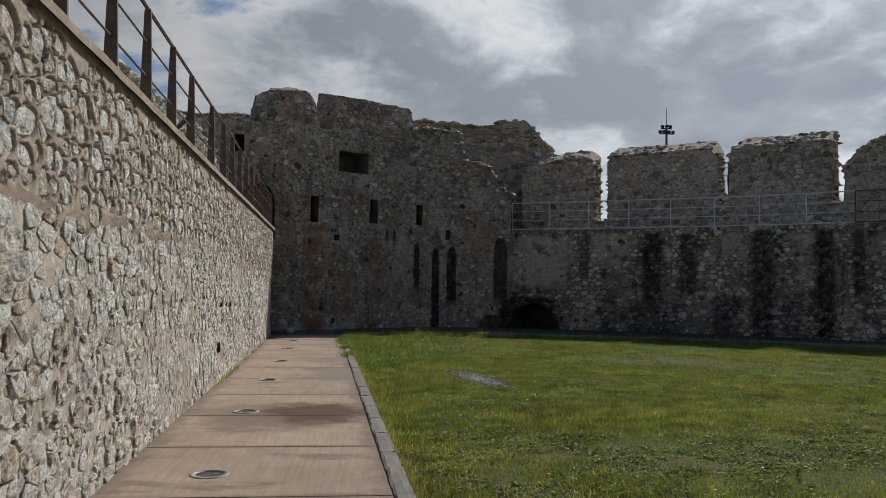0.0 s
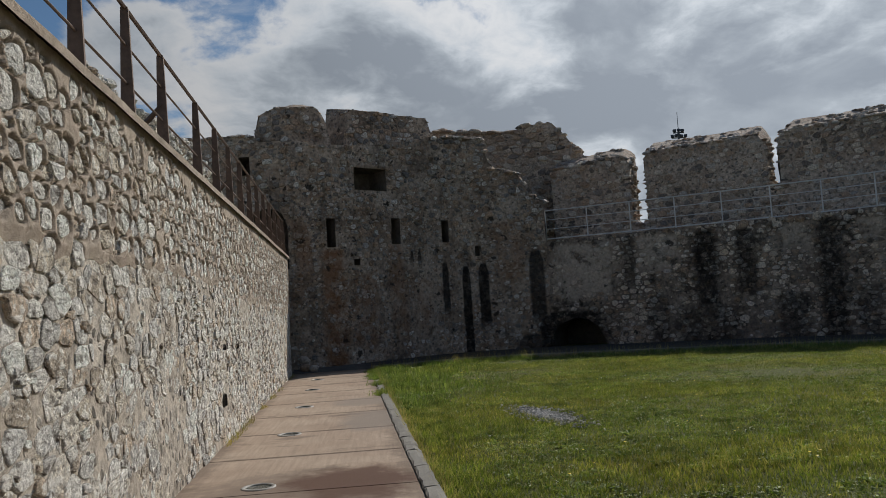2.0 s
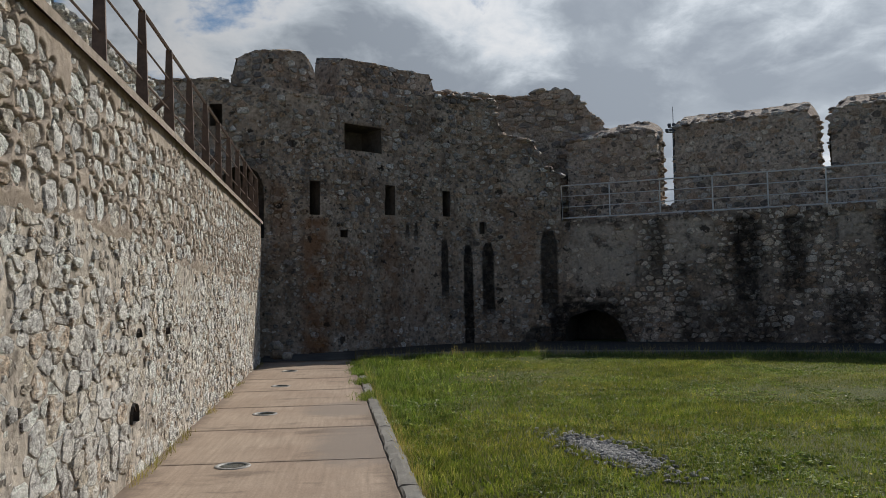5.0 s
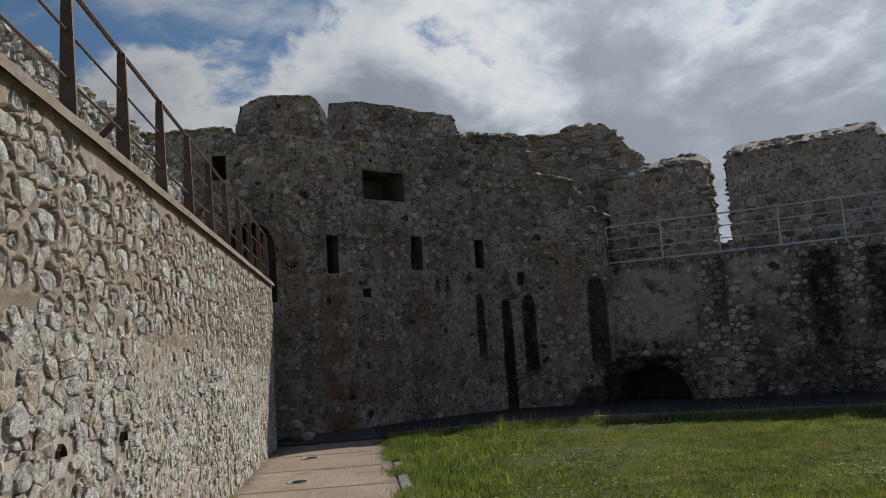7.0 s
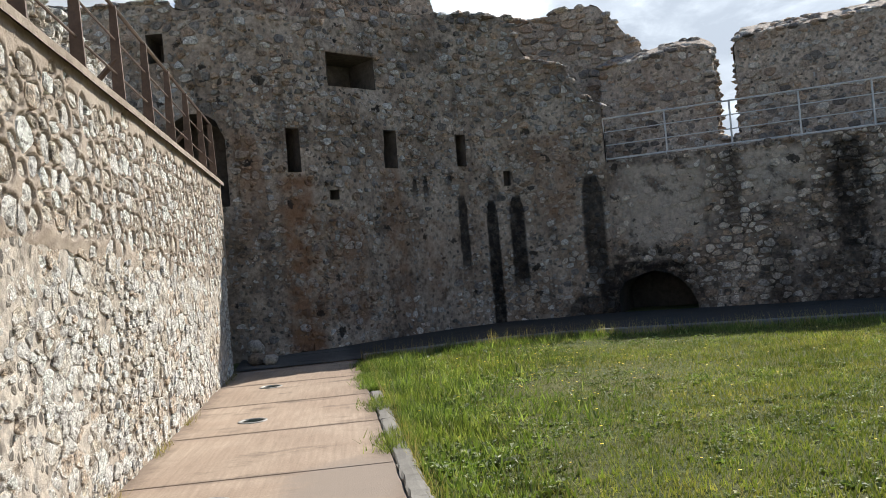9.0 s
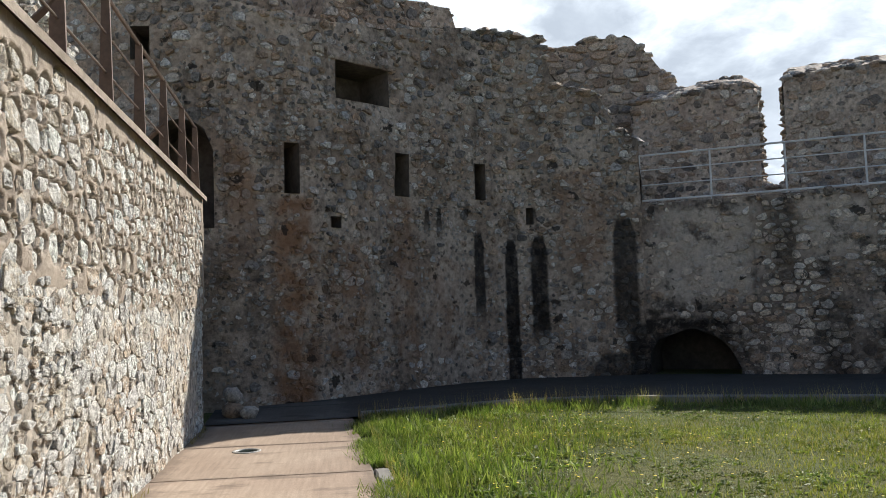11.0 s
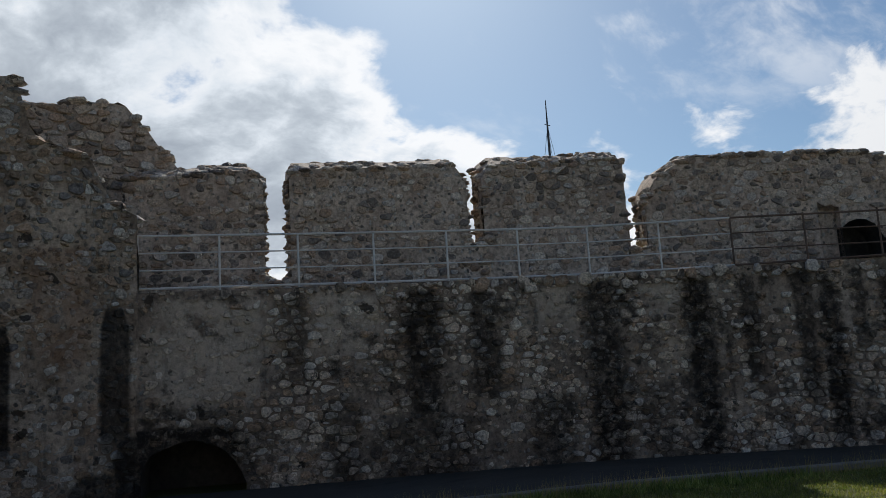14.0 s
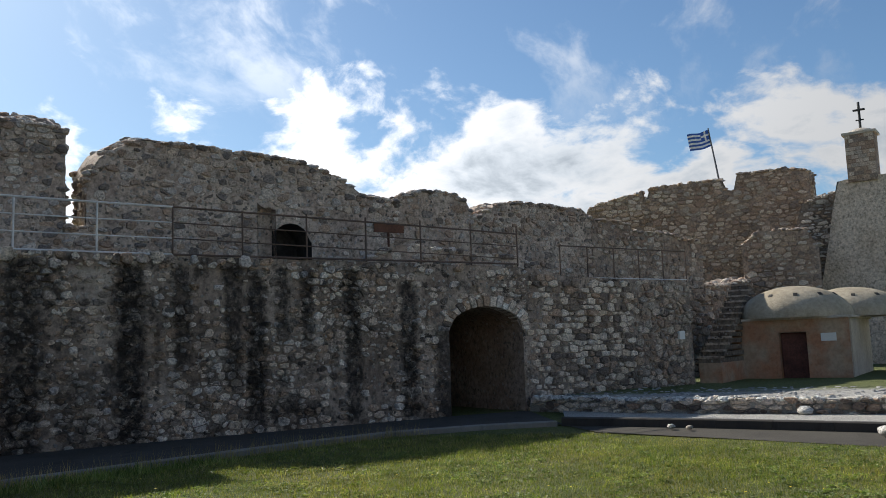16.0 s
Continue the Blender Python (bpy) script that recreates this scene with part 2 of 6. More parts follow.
def mortar_material(name, tint, pale, dark=(), rust=(), flecks=0.0, soft=False):
    m, g = material(name)
    obj = g.add("ShaderNodeTexCoord").outputs["Object"]
    a = g.noise(obj, 1.1, 5, 0.6)
    b = g.noise(obj, 9, 8, 0.7)
    color = g.mix(g.range(a, 0.35, 0.65), tint, pale)
    color = g.mix(1.0, color, g.ramp(b, [(0.28, 0.72 if soft else 0.3), (0.5, 1.0), (0.74, 1.2 if soft else 1.6)]), "MULTIPLY")
    color = g.mix(g.math("MULTIPLY", g.range(g.noise(obj, 1.6 if soft else 5.5, 6), 0.56, 0.72), 0.35 if soft else 0.7), color, tuple(c * (0.55 if soft else 0.3) for c in tint))
    height = g.math("ADD", g.math("MULTIPLY", g.noise(obj, 7, 9, 0.72), 0.7), g.math("MULTIPLY", g.noise(obj, 45, 6, 0.7), 0.3))
    if flecks:
        v = g.tree.nodes.new("ShaderNodeTexVoronoi")
        g.put(v, "Vector", g.vec("ADD", obj, g.vec("MULTIPLY", g.noise(obj, 6, 3, color=True), (0.12, 0.12, 0.12)))), g.put(v, "Scale", 10.0)
        near = g.range(v.outputs["Distance"], 0.30, 0.42, 1.0, 0.0)
        cell = g.add("ShaderNodeSeparateXYZ", Vector=v.outputs["Color"]).outputs
        near = g.math("MULTIPLY", near, g.range(cell[1], 0.42, 0.46))
        tone = g.ramp(cell[0], [(0, (0.07, 0.065, 0.06)), (0.35, (0.20, 0.18, 0.15)), (0.65, (0.33, 0.31, 0.28)), (1, (0.46, 0.45, 0.42))])
        color = g.mix(g.math("MULTIPLY", near, flecks), color, g.mix(1.0, tone, g.ramp(b, [(0.25, 0.5), (0.75, 1.4)]), "MULTIPLY"))
        height = g.math("ADD", height, g.math("MULTIPLY", near, 0.35))
    if dark:
        color = weathered(g, color, dark, rust)
    finish(g, color, 0.93, height, 0.9, 0.05)
    return m


GREYS = [(0.50, 0.45, 0.39), (0.58, 0.50, 0.42), (0.33, 0.24, 0.17), (0.68, 0.65, 0.60), (0.44, 0.325, 0.24), (0.22, 0.20, 0.185), (0.54, 0.48, 0.41), (0.27, 0.25, 0.23), (0.47, 0.445, 0.415), (0.50, 0.37, 0.265)]
PALE = [(0.722, 0.691, 0.630), (0.591, 0.518, 0.410), (0.811, 0.788, 0.724), (0.471, 0.400, 0.315), (0.690, 0.637, 0.547), (0.504, 0.486, 0.451), (0.811, 0.821, 0.757), (0.602, 0.486, 0.368), (0.635, 0.616, 0.578)]
TAN = [(0.50, 0.40, 0.315), (0.58, 0.475, 0.375), (0.36, 0.26, 0.19), (0.68, 0.60, 0.51), (0.48, 0.345, 0.245), (0.27, 0.23, 0.20), (0.60, 0.52, 0.435), (0.42, 0.32, 0.24), (0.20, 0.165, 0.14), (0.52, 0.47, 0.42)]
M_LEFT_STONE = stone_material("limestone_rubble", PALE, lichen=0.5, pale=(0.74, 0.71, 0.66), pits=0.8)
M_LEFT_MORTAR = mortar_material("brown_lime_pointing", (0.38, 0.31, 0.245), (0.465, 0.39, 0.315), soft=True)
M_LEFT_JOINT = mortar_material("eroded_joint_mortar", (0.42, 0.365, 0.30), (0.58, 0.52, 0.445), flecks=0.9)
M_TOWER_STONE = stone_material("tower_rubble", GREYS, TOWER_STREAKS, RUST_STREAKS, 0.35)
M_TOWER_MORTAR = mortar_material("tower_mortar", (0.29, 0.220, 0.165), (0.475, 0.395, 0.318), TOWER_STREAKS, RUST_STREAKS, 0.85)
BROWNS = [(0.80, 0.72, 0.62), (0.74, 0.64, 0.53), (0.56, 0.46, 0.375), (0.70, 0.59, 0.47), (0.38, 0.27, 0.19), (0.82, 0.75, 0.66), (0.50, 0.36, 0.255), (0.28, 0.225, 0.18), (0.66, 0.55, 0.44), (0.46, 0.37, 0.30), (0.62, 0.56, 0.50), (0.20, 0.16, 0.13)]
M_WALL_STONE = stone_material("curtain_rubble", BROWNS, WALL_STREAKS, (), 0.35, pale=(0.62, 0.58, 0.52))
M_WALL_MORTAR = mortar_material("curtain_plaster", (0.215, 0.165, 0.13), (0.41, 0.335, 0.27), WALL_STREAKS, (), 0.85)
M_TOP_STONE = stone_material("merlon_rubble", TAN, lichen=0.3)
M_TOP_MORTAR = mortar_material("merlon_mortar", (0.39, 0.30, 0.235), (0.54, 0.445, 0.36), flecks=0.85)
M_GATE_STONE = stone_material("squared_gate_rubble", [(0.74, 0.63, 0.51), (0.28, 0.22, 0.17), (0.66, 0.55, 0.43), (0.78, 0.69, 0.58), (0.44, 0.32, 0.235), (0.70, 0.60, 0.50), (0.19, 0.15, 0.125)], lichen=0.3, pale=(0.66, 0.58, 0.48))
M_BRICK_STONE = stone_material("bastion_rubble", [(0.47, 0.355, 0.265), (0.55, 0.45, 0.36), (0.35, 0.25, 0.185), (0.60, 0.52, 0.43), (0.26, 0.21, 0.175), (0.42, 0.36, 0.30)], lichen=0.3, pale=(0.62, 0.55, 0.46))
M_BRICK_MORTAR = mortar_material("bastion_mortar", (0.27, 0.195, 0.145), (0.38, 0.30, 0.235), flecks=0.6)


def plain(name, color, rough=0.6, metal=0.0, scale=30.0, vary=0.25, bump=0.15):
    m, g = material(name)
    obj = g.add("ShaderNodeTexCoord").outputs["Object"]
    n = g.noise(obj, scale, 6, 0.65)
    big = g.noise(obj, scale * 0.11, 4, 0.6)
    c = g.mix(1.0, (*color, 1), g.ramp(n, [(0.25, 1 - vary), (0.75, 1 + vary)]), "MULTIPLY")
    c = g.mix(1.0, c, g.ramp(big, [(0.3, 1 - vary), (0.7, 1 + vary)]), "MULTIPLY")
    finish(g, c, g.range(n, 0.2, 0.8, rough - 0.1, min(rough + 0.1, 1.0)), n, bump, 0.01, metal)
    return m


def concrete_material(name, tint, pale, wet=()):
    m, g = material(name)
    obj = g.add("ShaderNodeTexCoord").outputs["Object"]
    place = g.add("ShaderNodeNewGeometry").outputs["Position"]
    one = g.add("ShaderNodeObjectInfo").outputs["Random"]
    c = g.mix(g.range(g.noise(place, 0.8, 6, 0.65), 0.32, 0.68), tint, pale)
    c = g.mix(1.0, c, g.ramp(one, [(0, 0.95), (1, 1.05)]), "MULTIPLY")
    brush = g.noise(g.vec("MULTIPLY", place, (26.0, 1.3, 1.0)), 1.0, 5, 0.6)
    c = g.mix(1.0, c, g.ramp(brush, [(0.3, 0.84), (0.7, 1.12)]), "MULTIPLY")
    c = g.mix(1.0, c, g.ramp(g.noise(place, 60, 4), [(0.3, 0.86), (0.7, 1.12)]), "MULTIPLY")
    c = g.mix(g.math("MULTIPLY", g.range(g.noise(g.vec("MULTIPLY", place, (1.0, 2.2, 1.0)), 0.9, 6, 0.6), 0.54, 0.68), 0.65), c, tuple(v * 0.42 for v in tint))
    rough = 0.88
    at = g.add("ShaderNodeSeparateXYZ", Vector=place).outputs
    waver = g.math("MULTIPLY", g.math("SUBTRACT", g.noise(place, 3.0, 6, 0.68), 0.5), 0.55)
    wall_side = g.math("ADD", g.math("ADD", at[0], 1.715), g.math("MULTIPLY", at[1], 0.0396))
    lawn_side = g.math("SUBTRACT", g.math("SUBTRACT", 0.573, at[0]), g.math("MULTIPLY", at[1], 0.0475))
    joint = g.math("MULTIPLY", g.math("PINGPONG", g.math("SUBTRACT", at[1], 8.39), 0.975), 2.2)
    edge = g.math("MINIMUM", g.math("MINIMUM", wall_side, lawn_side), joint)
    c = g.mix(g.range(g.math("ADD", edge, waver), 0.0, 0.24, 0.62, 0.0), c, tuple(v * 0.40 for v in tint))
    for x, y, rx, ry, col in wet:
        d = g.vec("LENGTH", g.vec("DIVIDE", g.vec("SUBTRACT", place, (x, y, 0.0)), (rx, ry, 9.0)))
        d = g.math("ADD", d, g.math("MULTIPLY", g.math("SUBTRACT", g.noise(place, 2.4, 6, 0.65), 0.5), 1.2))
        c = g.mix(g.range(d, 0.55, 1.1, 0.9, 0.0), c, col)
    finish(g, c, rough, g.math("ADD", g.math("MULTIPLY", brush, 0.5), g.noise(place, 90, 3)), 0.25, 0.01)
    return m


M_PATH = concrete_material("washed_concrete", (0.335, 0.250, 0.187), (0.405, 0.315, 0.240), [(-0.95, 10.35, 1.15, 1.15, (0.20, 0.15, 0.115)), (-0.55, 10.6, 0.72, 0.95, (0.095, 0.045, 0.028)), (-0.35, 15.1, 0.6, 1.3, (0.25, 0.205, 0.17)), (-0.6, 17.7, 0.6, 0.8, (0.27, 0.22, 0.18))])
# grey concrete, darkened further so that its colour holds the walls' shade
M_SHADE_GREY = concrete_material("shade_grey_concrete", (0.085, 0.076, 0.066), (0.13, 0.118, 0.104))
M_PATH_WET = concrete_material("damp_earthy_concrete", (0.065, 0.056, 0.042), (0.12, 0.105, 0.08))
M_KERB = concrete_material("kerb_concrete", (0.33, 0.31, 0.275), (0.45, 0.43, 0.385))
M_CORTEN = plain("brown_painted_steel", (0.135, 0.092, 0.070), 0.62, 0.1, 25, 0.3)
M_GALV = plain("galvanised_steel", (0.68, 0.665, 0.64), 0.42, 0.15, 25, 0.15)
M_STEEL = plain("worn_steel_ring", (0.30, 0.29, 0.27), 0.62, 0.25, 40, 0.35)
M_DARK_GLASS = plain("dark_lamp_glass", (0.02, 0.03, 0.028), 0.12, 0.0, 40, 0.2, 0.02)
M_DOME = mortar_material("dome_render", (0.36, 0.305, 0.215), (0.45, 0.385, 0.285), soft=True)
M_RENDER = mortar_material("ochre_render", (0.42, 0.215, 0.125), (0.44, 0.34, 0.245), soft=True)
M_RENDER_PALE = mortar_material("pale_render", (0.48, 0.42, 0.34), (0.56, 0.50, 0.42), soft=True)
M_WOOD = plain("dark_red_door", (0.11, 0.045, 0.035), 0.7, 0.0, 18, 0.4)
M_WHITE = plain("white_plate", (0.75, 0.75, 0.72), 0.5, 0.0, 30, 0.06)
M_BLUE = plain("blue_cloth", (0.045, 0.12, 0.42), 0.8, 0.0, 60, 0.1)
M_CLOTH = plain("white_cloth", (0.78, 0.79, 0.80), 0.8, 0.0, 60, 0.06)
# near-black: the shade inside holes is put into the stone colour
M_DARK = plain("cavity_shade_stone", (0.055, 0.05, 0.045), 0.95, 0.0, 9, 0.5, 0.8)
# darkened stone: the shade within the slit windows is in its colour
M_REVEAL = plain("shaded_reveal_stone", (0.135, 0.112, 0.092), 0.95, 0.0, 9, 0.45, 0.8)
M_GRAVEL = stone_material("grey_gravel", [(0.30, 0.30, 0.29), (0.42, 0.41, 0.39), (0.22, 0.22, 0.22), (0.50, 0.48, 0.45)], lichen=0.2)


def lawn_material():
    m, g = material("lawn_soil_and_grass")
    p = g.add("ShaderNodeNewGeometry").outputs["Position"]
    a = g.noise(p, 0.55, 6, 0.65)
    b = g.noise(p, 11, 8, 0.72)
    c = g.mix(g.range(a, 0.38, 0.66), (0.085, 0.105, 0.026), (0.125, 0.122, 0.04))
    c = g.mix(1.0, c, g.ramp(b, [(0.25, 0.4), (0.5, 1.0), (0.75, 1.6)]), "MULTIPLY")
    c = g.mix(g.math("MULTIPLY", g.range(g.noise(p, 2.1, 7, 0.7), 0.56, 0.72), 0.6), c, (0.135, 0.105, 0.055))
    finish(g, c, 0.95, b, 0.9, 0.08)
    return m


def leaf_material(name, stops):
    m, g = material(name)
    one = g.add("ShaderNodeNewGeometry").outputs["Random Per Island"]
    p = g.add("ShaderNodeNewGeometry").outputs["Position"]
    c = g.ramp(one, stops)
    c = g.mix(1.0, c, g.ramp(g.noise(p, 0.7, 4), [(0.3, 0.75), (0.7, 1.25)]), "MULTIPLY")
    c = g.mix(g.range(g.noise(g.vec("ADD", p, (7.0, 3.0, 0.0)), 0.42, 5, 0.62), 0.44, 0.64, 0.0, 0.65), c, g.mix(1.0, c, (1.48, 1.22, 1.3), "MULTIPLY"))
    c = g.mix(1.0, c, g.ramp(g.noise(p, 2.6, 6, 0.65), [(0.34, 0.55), (0.5, 1.0), (0.68, 1.5)]), "MULTIPLY")
    b = g.add("ShaderNodeBsdfPrincipled", Base_Color=c, Roughness=0.55)
    b.inputs["Specular IOR Level"].default_value = 0.35
    t = g.add("ShaderNodeBsdfTranslucent", Color=g.mix(1.0, c, (1.1, 1.3, 0.5), "MULTIPLY"))
    s = g.add("ShaderNodeMixShader", i0=0.38, i1=b.outputs[0], i2=t.outputs[0])
    g.tree.links.new(s.outputs[0], g.add("ShaderNodeOutputMaterial").inputs["Surface"])
    return m


M_LAWN = lawn_material()
M_GRASS = leaf_material("grass_blades", [(0.0, (0.105, 0.138, 0.030)), (0.3, (0.158, 0.186, 0.044)), (0.6, (0.222, 0.228, 0.068)), (0.82, (0.27, 0.25, 0.10)), (1.0, (0.38, 0.33, 0.18))])
M_WEED = leaf_material("weed_leaves", [(0.0, (0.085, 0.125, 0.034)), (0.5, (0.155, 0.200, 0.058)), (0.85, (0.23, 0.265, 0.10)), (1.0, (0.33, 0.35, 0.17))])
M_FLOWER = plain("yellow_petals", (0.75, 0.55, 0.03), 0.6)
M_STRAW = leaf_material("dry_stalks", [(0.0, (0.28, 0.22, 0.11)), (1.0, (0.38, 0.31, 0.17))])


# ---- mesh helpers ----
class Geo:
    """Gathers vertices (with a place along and up the wall) and faces for one mesh."""

    def __init__(self):
        self.v, self.f, self.uv = [], [], []

    def put(self, p, uv=(0.0, 0.0)):
        self.v.append(tuple(p)), self.uv.append(uv)
        return len(self.v) - 1

    def grid(self, rows, flip=False):
        """rows of (point, uv), all the same length."""
        ids = [[self.put(p, q) for p, q in row] for row in rows]
        for a, b in zip(ids, ids[1:]):
            for i in range(len(a) - 1):
                f = (a[i], a[i + 1], b[i + 1], b[i])
                self.f.append(f[::-1] if flip else f)

    def box(self, lo, hi, turn=None):
        pts = [Vector((x, y, z)) for z in (lo[2], hi[2]) for y in (lo[1], hi[1]) for x in (lo[0], hi[0])]
        k = [self.put(turn @ p if turn else p, (p.x, p.z)) for p in pts]
        for f in ((0, 2, 3, 1), (4, 5, 7, 6), (0, 1, 5, 4), (2, 6, 7, 3), (0, 4, 6, 2), (1, 3, 7, 5)):
            self.f.append(tuple(k[i] for i in f))

    def tube(self, pts, r, n=6, squash=1.0):
        """A round bar along pts."""
        rings = []
        for i, p in enumerate(pts):
            d = (Vector(pts[min(i + 1, len(pts) - 1)]) - Vector(pts[max(i - 1, 0)])).normalized()
            a = d.cross(Vector((0, 0, 1)) if abs(d.z) < 0.9 else Vector((1, 0, 0))).normalized()
            b = d.cross(a)
            rr = r[i] if isinstance(r, (list, tuple)) else r
            rings.append([self.put(Vector(p) + (a * math.cos(t) + b * math.sin(t) * squash) * rr) for t in [2 * math.pi * k / n for k in range(n)]])
        for a, b in zip(rings, rings[1:]):
            for k in range(n):
                self.f.append((a[k], a[(k + 1) % n], b[(k + 1) % n], b[k]))
        self.f.append(tuple(rings[0][::-1])), self.f.append(tuple(rings[-1]))

    def mesh(self, name, mat, smooth=False):
        me = bpy.data.meshes.new(name)
        me.from_pydata(self.v, [], self.f)
        lay = me.uv_layers.new(name="UVMap")
        idx = np.empty(len(me.loops), dtype=np.int32)
        me.loops.foreach_get("vertex_index", idx)
        lay.data.foreach_set("uv", np.array(self.uv, dtype=np.float32)[idx].ravel())
        me.materials.append(mat)
        if smooth:
            me.polygons.foreach_set("use_smooth", [True] * len(me.polygons))
        me.update()
        return me


def part(name, geo, mat, parent=None, label="", smooth=False, kind=""):
    """Links one mesh as one object under a thing or part."""
    ob = new(name, geo.mesh(name, mat, smooth) if isinstance(geo, Geo) else geo)
    ob.parent = parent
    return tagged(ob, label, "", "", kind)


class Line:
    """A plan line; place(u, z, d) gives the point u along it, z up and d out of the face."""

    def __init__(self, pts, side=-1, lean=0.0):
        self.p = [Vector((x, y, 0)) for x, y in pts]
        self.lean = lean
        self.u = [0.0]
        for a, b in zip(self.p, self.p[1:]):
            self.u.append(self.u[-1] + (b - a).length)
        self.n = []
        for i in range(len(self.p)):
            d = (self.p[min(i + 1, len(self.p) - 1)] - self.p[max(i - 1, 0)]).normalized()
            self.n.append(Vector((-d.y, d.x, 0)) * side)
        self.length = self.u[-1]

    def at(self, u):
        i = 0
        while i < len(self.u) - 2 and u > self.u[i + 1]:
            i += 1
        t = (u - self.u[i]) / (self.u[i + 1] - self.u[i])
        s = min(max(t, 0), 1)
        return self.p[i].lerp(self.p[i + 1], t), self.n[i].lerp(self.n[i + 1], s).normalized()

    def place(self, u, z, d=0.0):
        p, n = self.at(u)
        q = p + n * (d - self.lean * z)
        return Vector((q.x, q.y, z))

    def offset(self, d):
        return Line([tuple((p - n * d).xy) for p, n in zip(self.p, self.n)], 1 if self.n[0].dot(Vector((-(self.p[1] - self.p[0]).y, (self.p[1] - self.p[0]).x, 0))) > 0 else -1)


def profile(pts, rough=0.0, seed=0.0):
    """A height as a function of u through pts, with a ragged edge."""
    def f(u):
        if u <= pts[0][0]:
            z = pts[0][1]
        elif u >= pts[-1][0]:
            z = pts[-1][1]
        else:
            for (a, za), (b, zb) in zip(pts, pts[1:]):
                if a <= u <= b:
                    z = za + (zb - za) * (u - a) / max(b - a, 1e-6)
                    break
        if rough:
            z += rough * (noise.noise((u * 2.3, seed, 0.3)) + 0.7 * noise.noise((u * 7.1, seed, 5.3)))
        return z
    return f


def relief(u, z, size, seed):
    return size * (noise.noise((u * 0.7, z * 0.7, seed)) * 1.2 + 0.7 * noise.noise((u * 2.6, z * 2.6, seed + 9)) + 0.4 * noise.noise((u * 8, z * 8, seed + 3)))


class Hole:
    """An opening or recess: from u0 to u1, from low to top(u), so deep."""

    def __init__(self, u0, u1, low, top, deep, steps=1):
        self.u0, self.u1, self.low, self.deep, self.steps = u0, u1, low, deep, steps
        self.top = top if callable(top) else (lambda u: top)

    def has(self, u, z, pad=0.0):
        return self.u0 - pad < u < self.u1 + pad and self.low - pad < z < self.top(min(max(u, self.u0), self.u1)) + pad


def wall_face(geo, line, u0, u1, low, top, holes, res, size, seed):
    cuts = sorted({u0, u1, *[v for h in holes for v in (h.u0, h.u1) if u0 < v < u1]})
    for a, b in zip(cuts, cuts[1:]):
        mid = (a + b) / 2
        inside = sorted([h for h in holes if h.u0 <= mid <= h.u1], key=lambda h: h.low)
        spans, lo = [], (lambda u: low)
        for h in inside:
            if h.low > low + 0.01:
                spans.append((lo, (lambda u, h=h: h.low)))
            lo = h.top
        spans.append((lo, top))
        n = max(1, math.ceil((b - a) / res))
        for f0, f1 in spans:
            m = max(1, math.ceil((f1(mid) - f0(mid)) / res))
            rows = []
            for j in range(m + 1):
                row = []
                for i in range(n + 1):
                    u = a + (b - a) * i / n
                    z0, z1 = f0(u), f1(u)
                    z = z0 + (z1 - z0) * j / m
                    row.append((line.place(u, z, relief(u, z, size, seed)), (u, z)))
                rows.append(row)
            geo.grid(rows)


def hole_lining(geo, line, h, res=0.25, size=0.03, seed=1.0, back=True):
    """The reveals, the soffit and the back of a hole."""
    n = max(2, math.ceil((h.u1 - h.u0) / res) * (3 if h.steps > 1 else 1))
    m = max(2, math.ceil(h.deep / res))
    us = [h.u0 + (h.u1 - h.u0) * i / n for i in range(n + 1)]
    edge = [(h.u0, h.low)] + [(u, h.top(u)) for u in us] + [(h.u1, h.low)]
    rows = []
    for j in range(m + 1):
        d = 0.02 - (h.deep + 0.02) * j / m
        rows.append([(line.place(u, z, d + relief(u, z, size, seed) * (j == 0)), (u, z)) for u, z in edge])
    geo.grid(rows)
    geo.grid([[(line.place(u, h.low, 0.02), (u, h.low)) for u in us], [(line.place(u, h.low, -h.deep), (u, h.low)) for u in us]], True)
    if back:
        geo.grid([[(line.place(u, h.low, -h.deep), (u, h.low)) for u in us], [(line.place(u, h.top(u), -h.deep), (u, h.top(u))) for u in us]])


def wall_shell(geo, line, u0, u1, low, top, deep, res=0.35, rise=0.0, size=0.05, seed=4.0, flank=True):
    """The top, ends and back of a wall; rise lifts the back of the top."""
    n = max(1, math.ceil((u1 - u0) / (res * 0.45)))
    us = [u0 + (u1 - u0) * i / n for i in range(n + 1)]
    m = max(2, math.ceil(deep / res))
    rows = []
    for j in range(m + 1):
        k = j / m
        rows.append([(line.place(u, top(u) + rise * k + (relief(u, k * deep, size, seed) if j else 0), -deep * k + (relief(u, top(u), 0.03, seed) if not j else 0)), (u, top(u))) for u in us])
    geo.grid(rows)
    geo.grid([[(line.place(u, low, -deep), (u, low)) for u in us], [(line.place(u, top(u) + rise + relief(u, deep, size, seed), -deep), (u, top(u))) for u in us]], True)
    if flank:
        for u, flip in ((u0, False), (u1, True)):
            h = max(1, math.ceil((top(u) - low) / res))
            rows = []
            for j in range(h + 1):
                row = []
                for i in range(m + 1):
                    k = i / m
                    z = low + (top(u) + rise * k - low) * j / h
                    row.append((line.place(u + relief(k * 3, z, 0.05, seed + u), z, -deep * k), (u - k, z)))
                rows.append(row)
            geo.grid(rows, not flip)


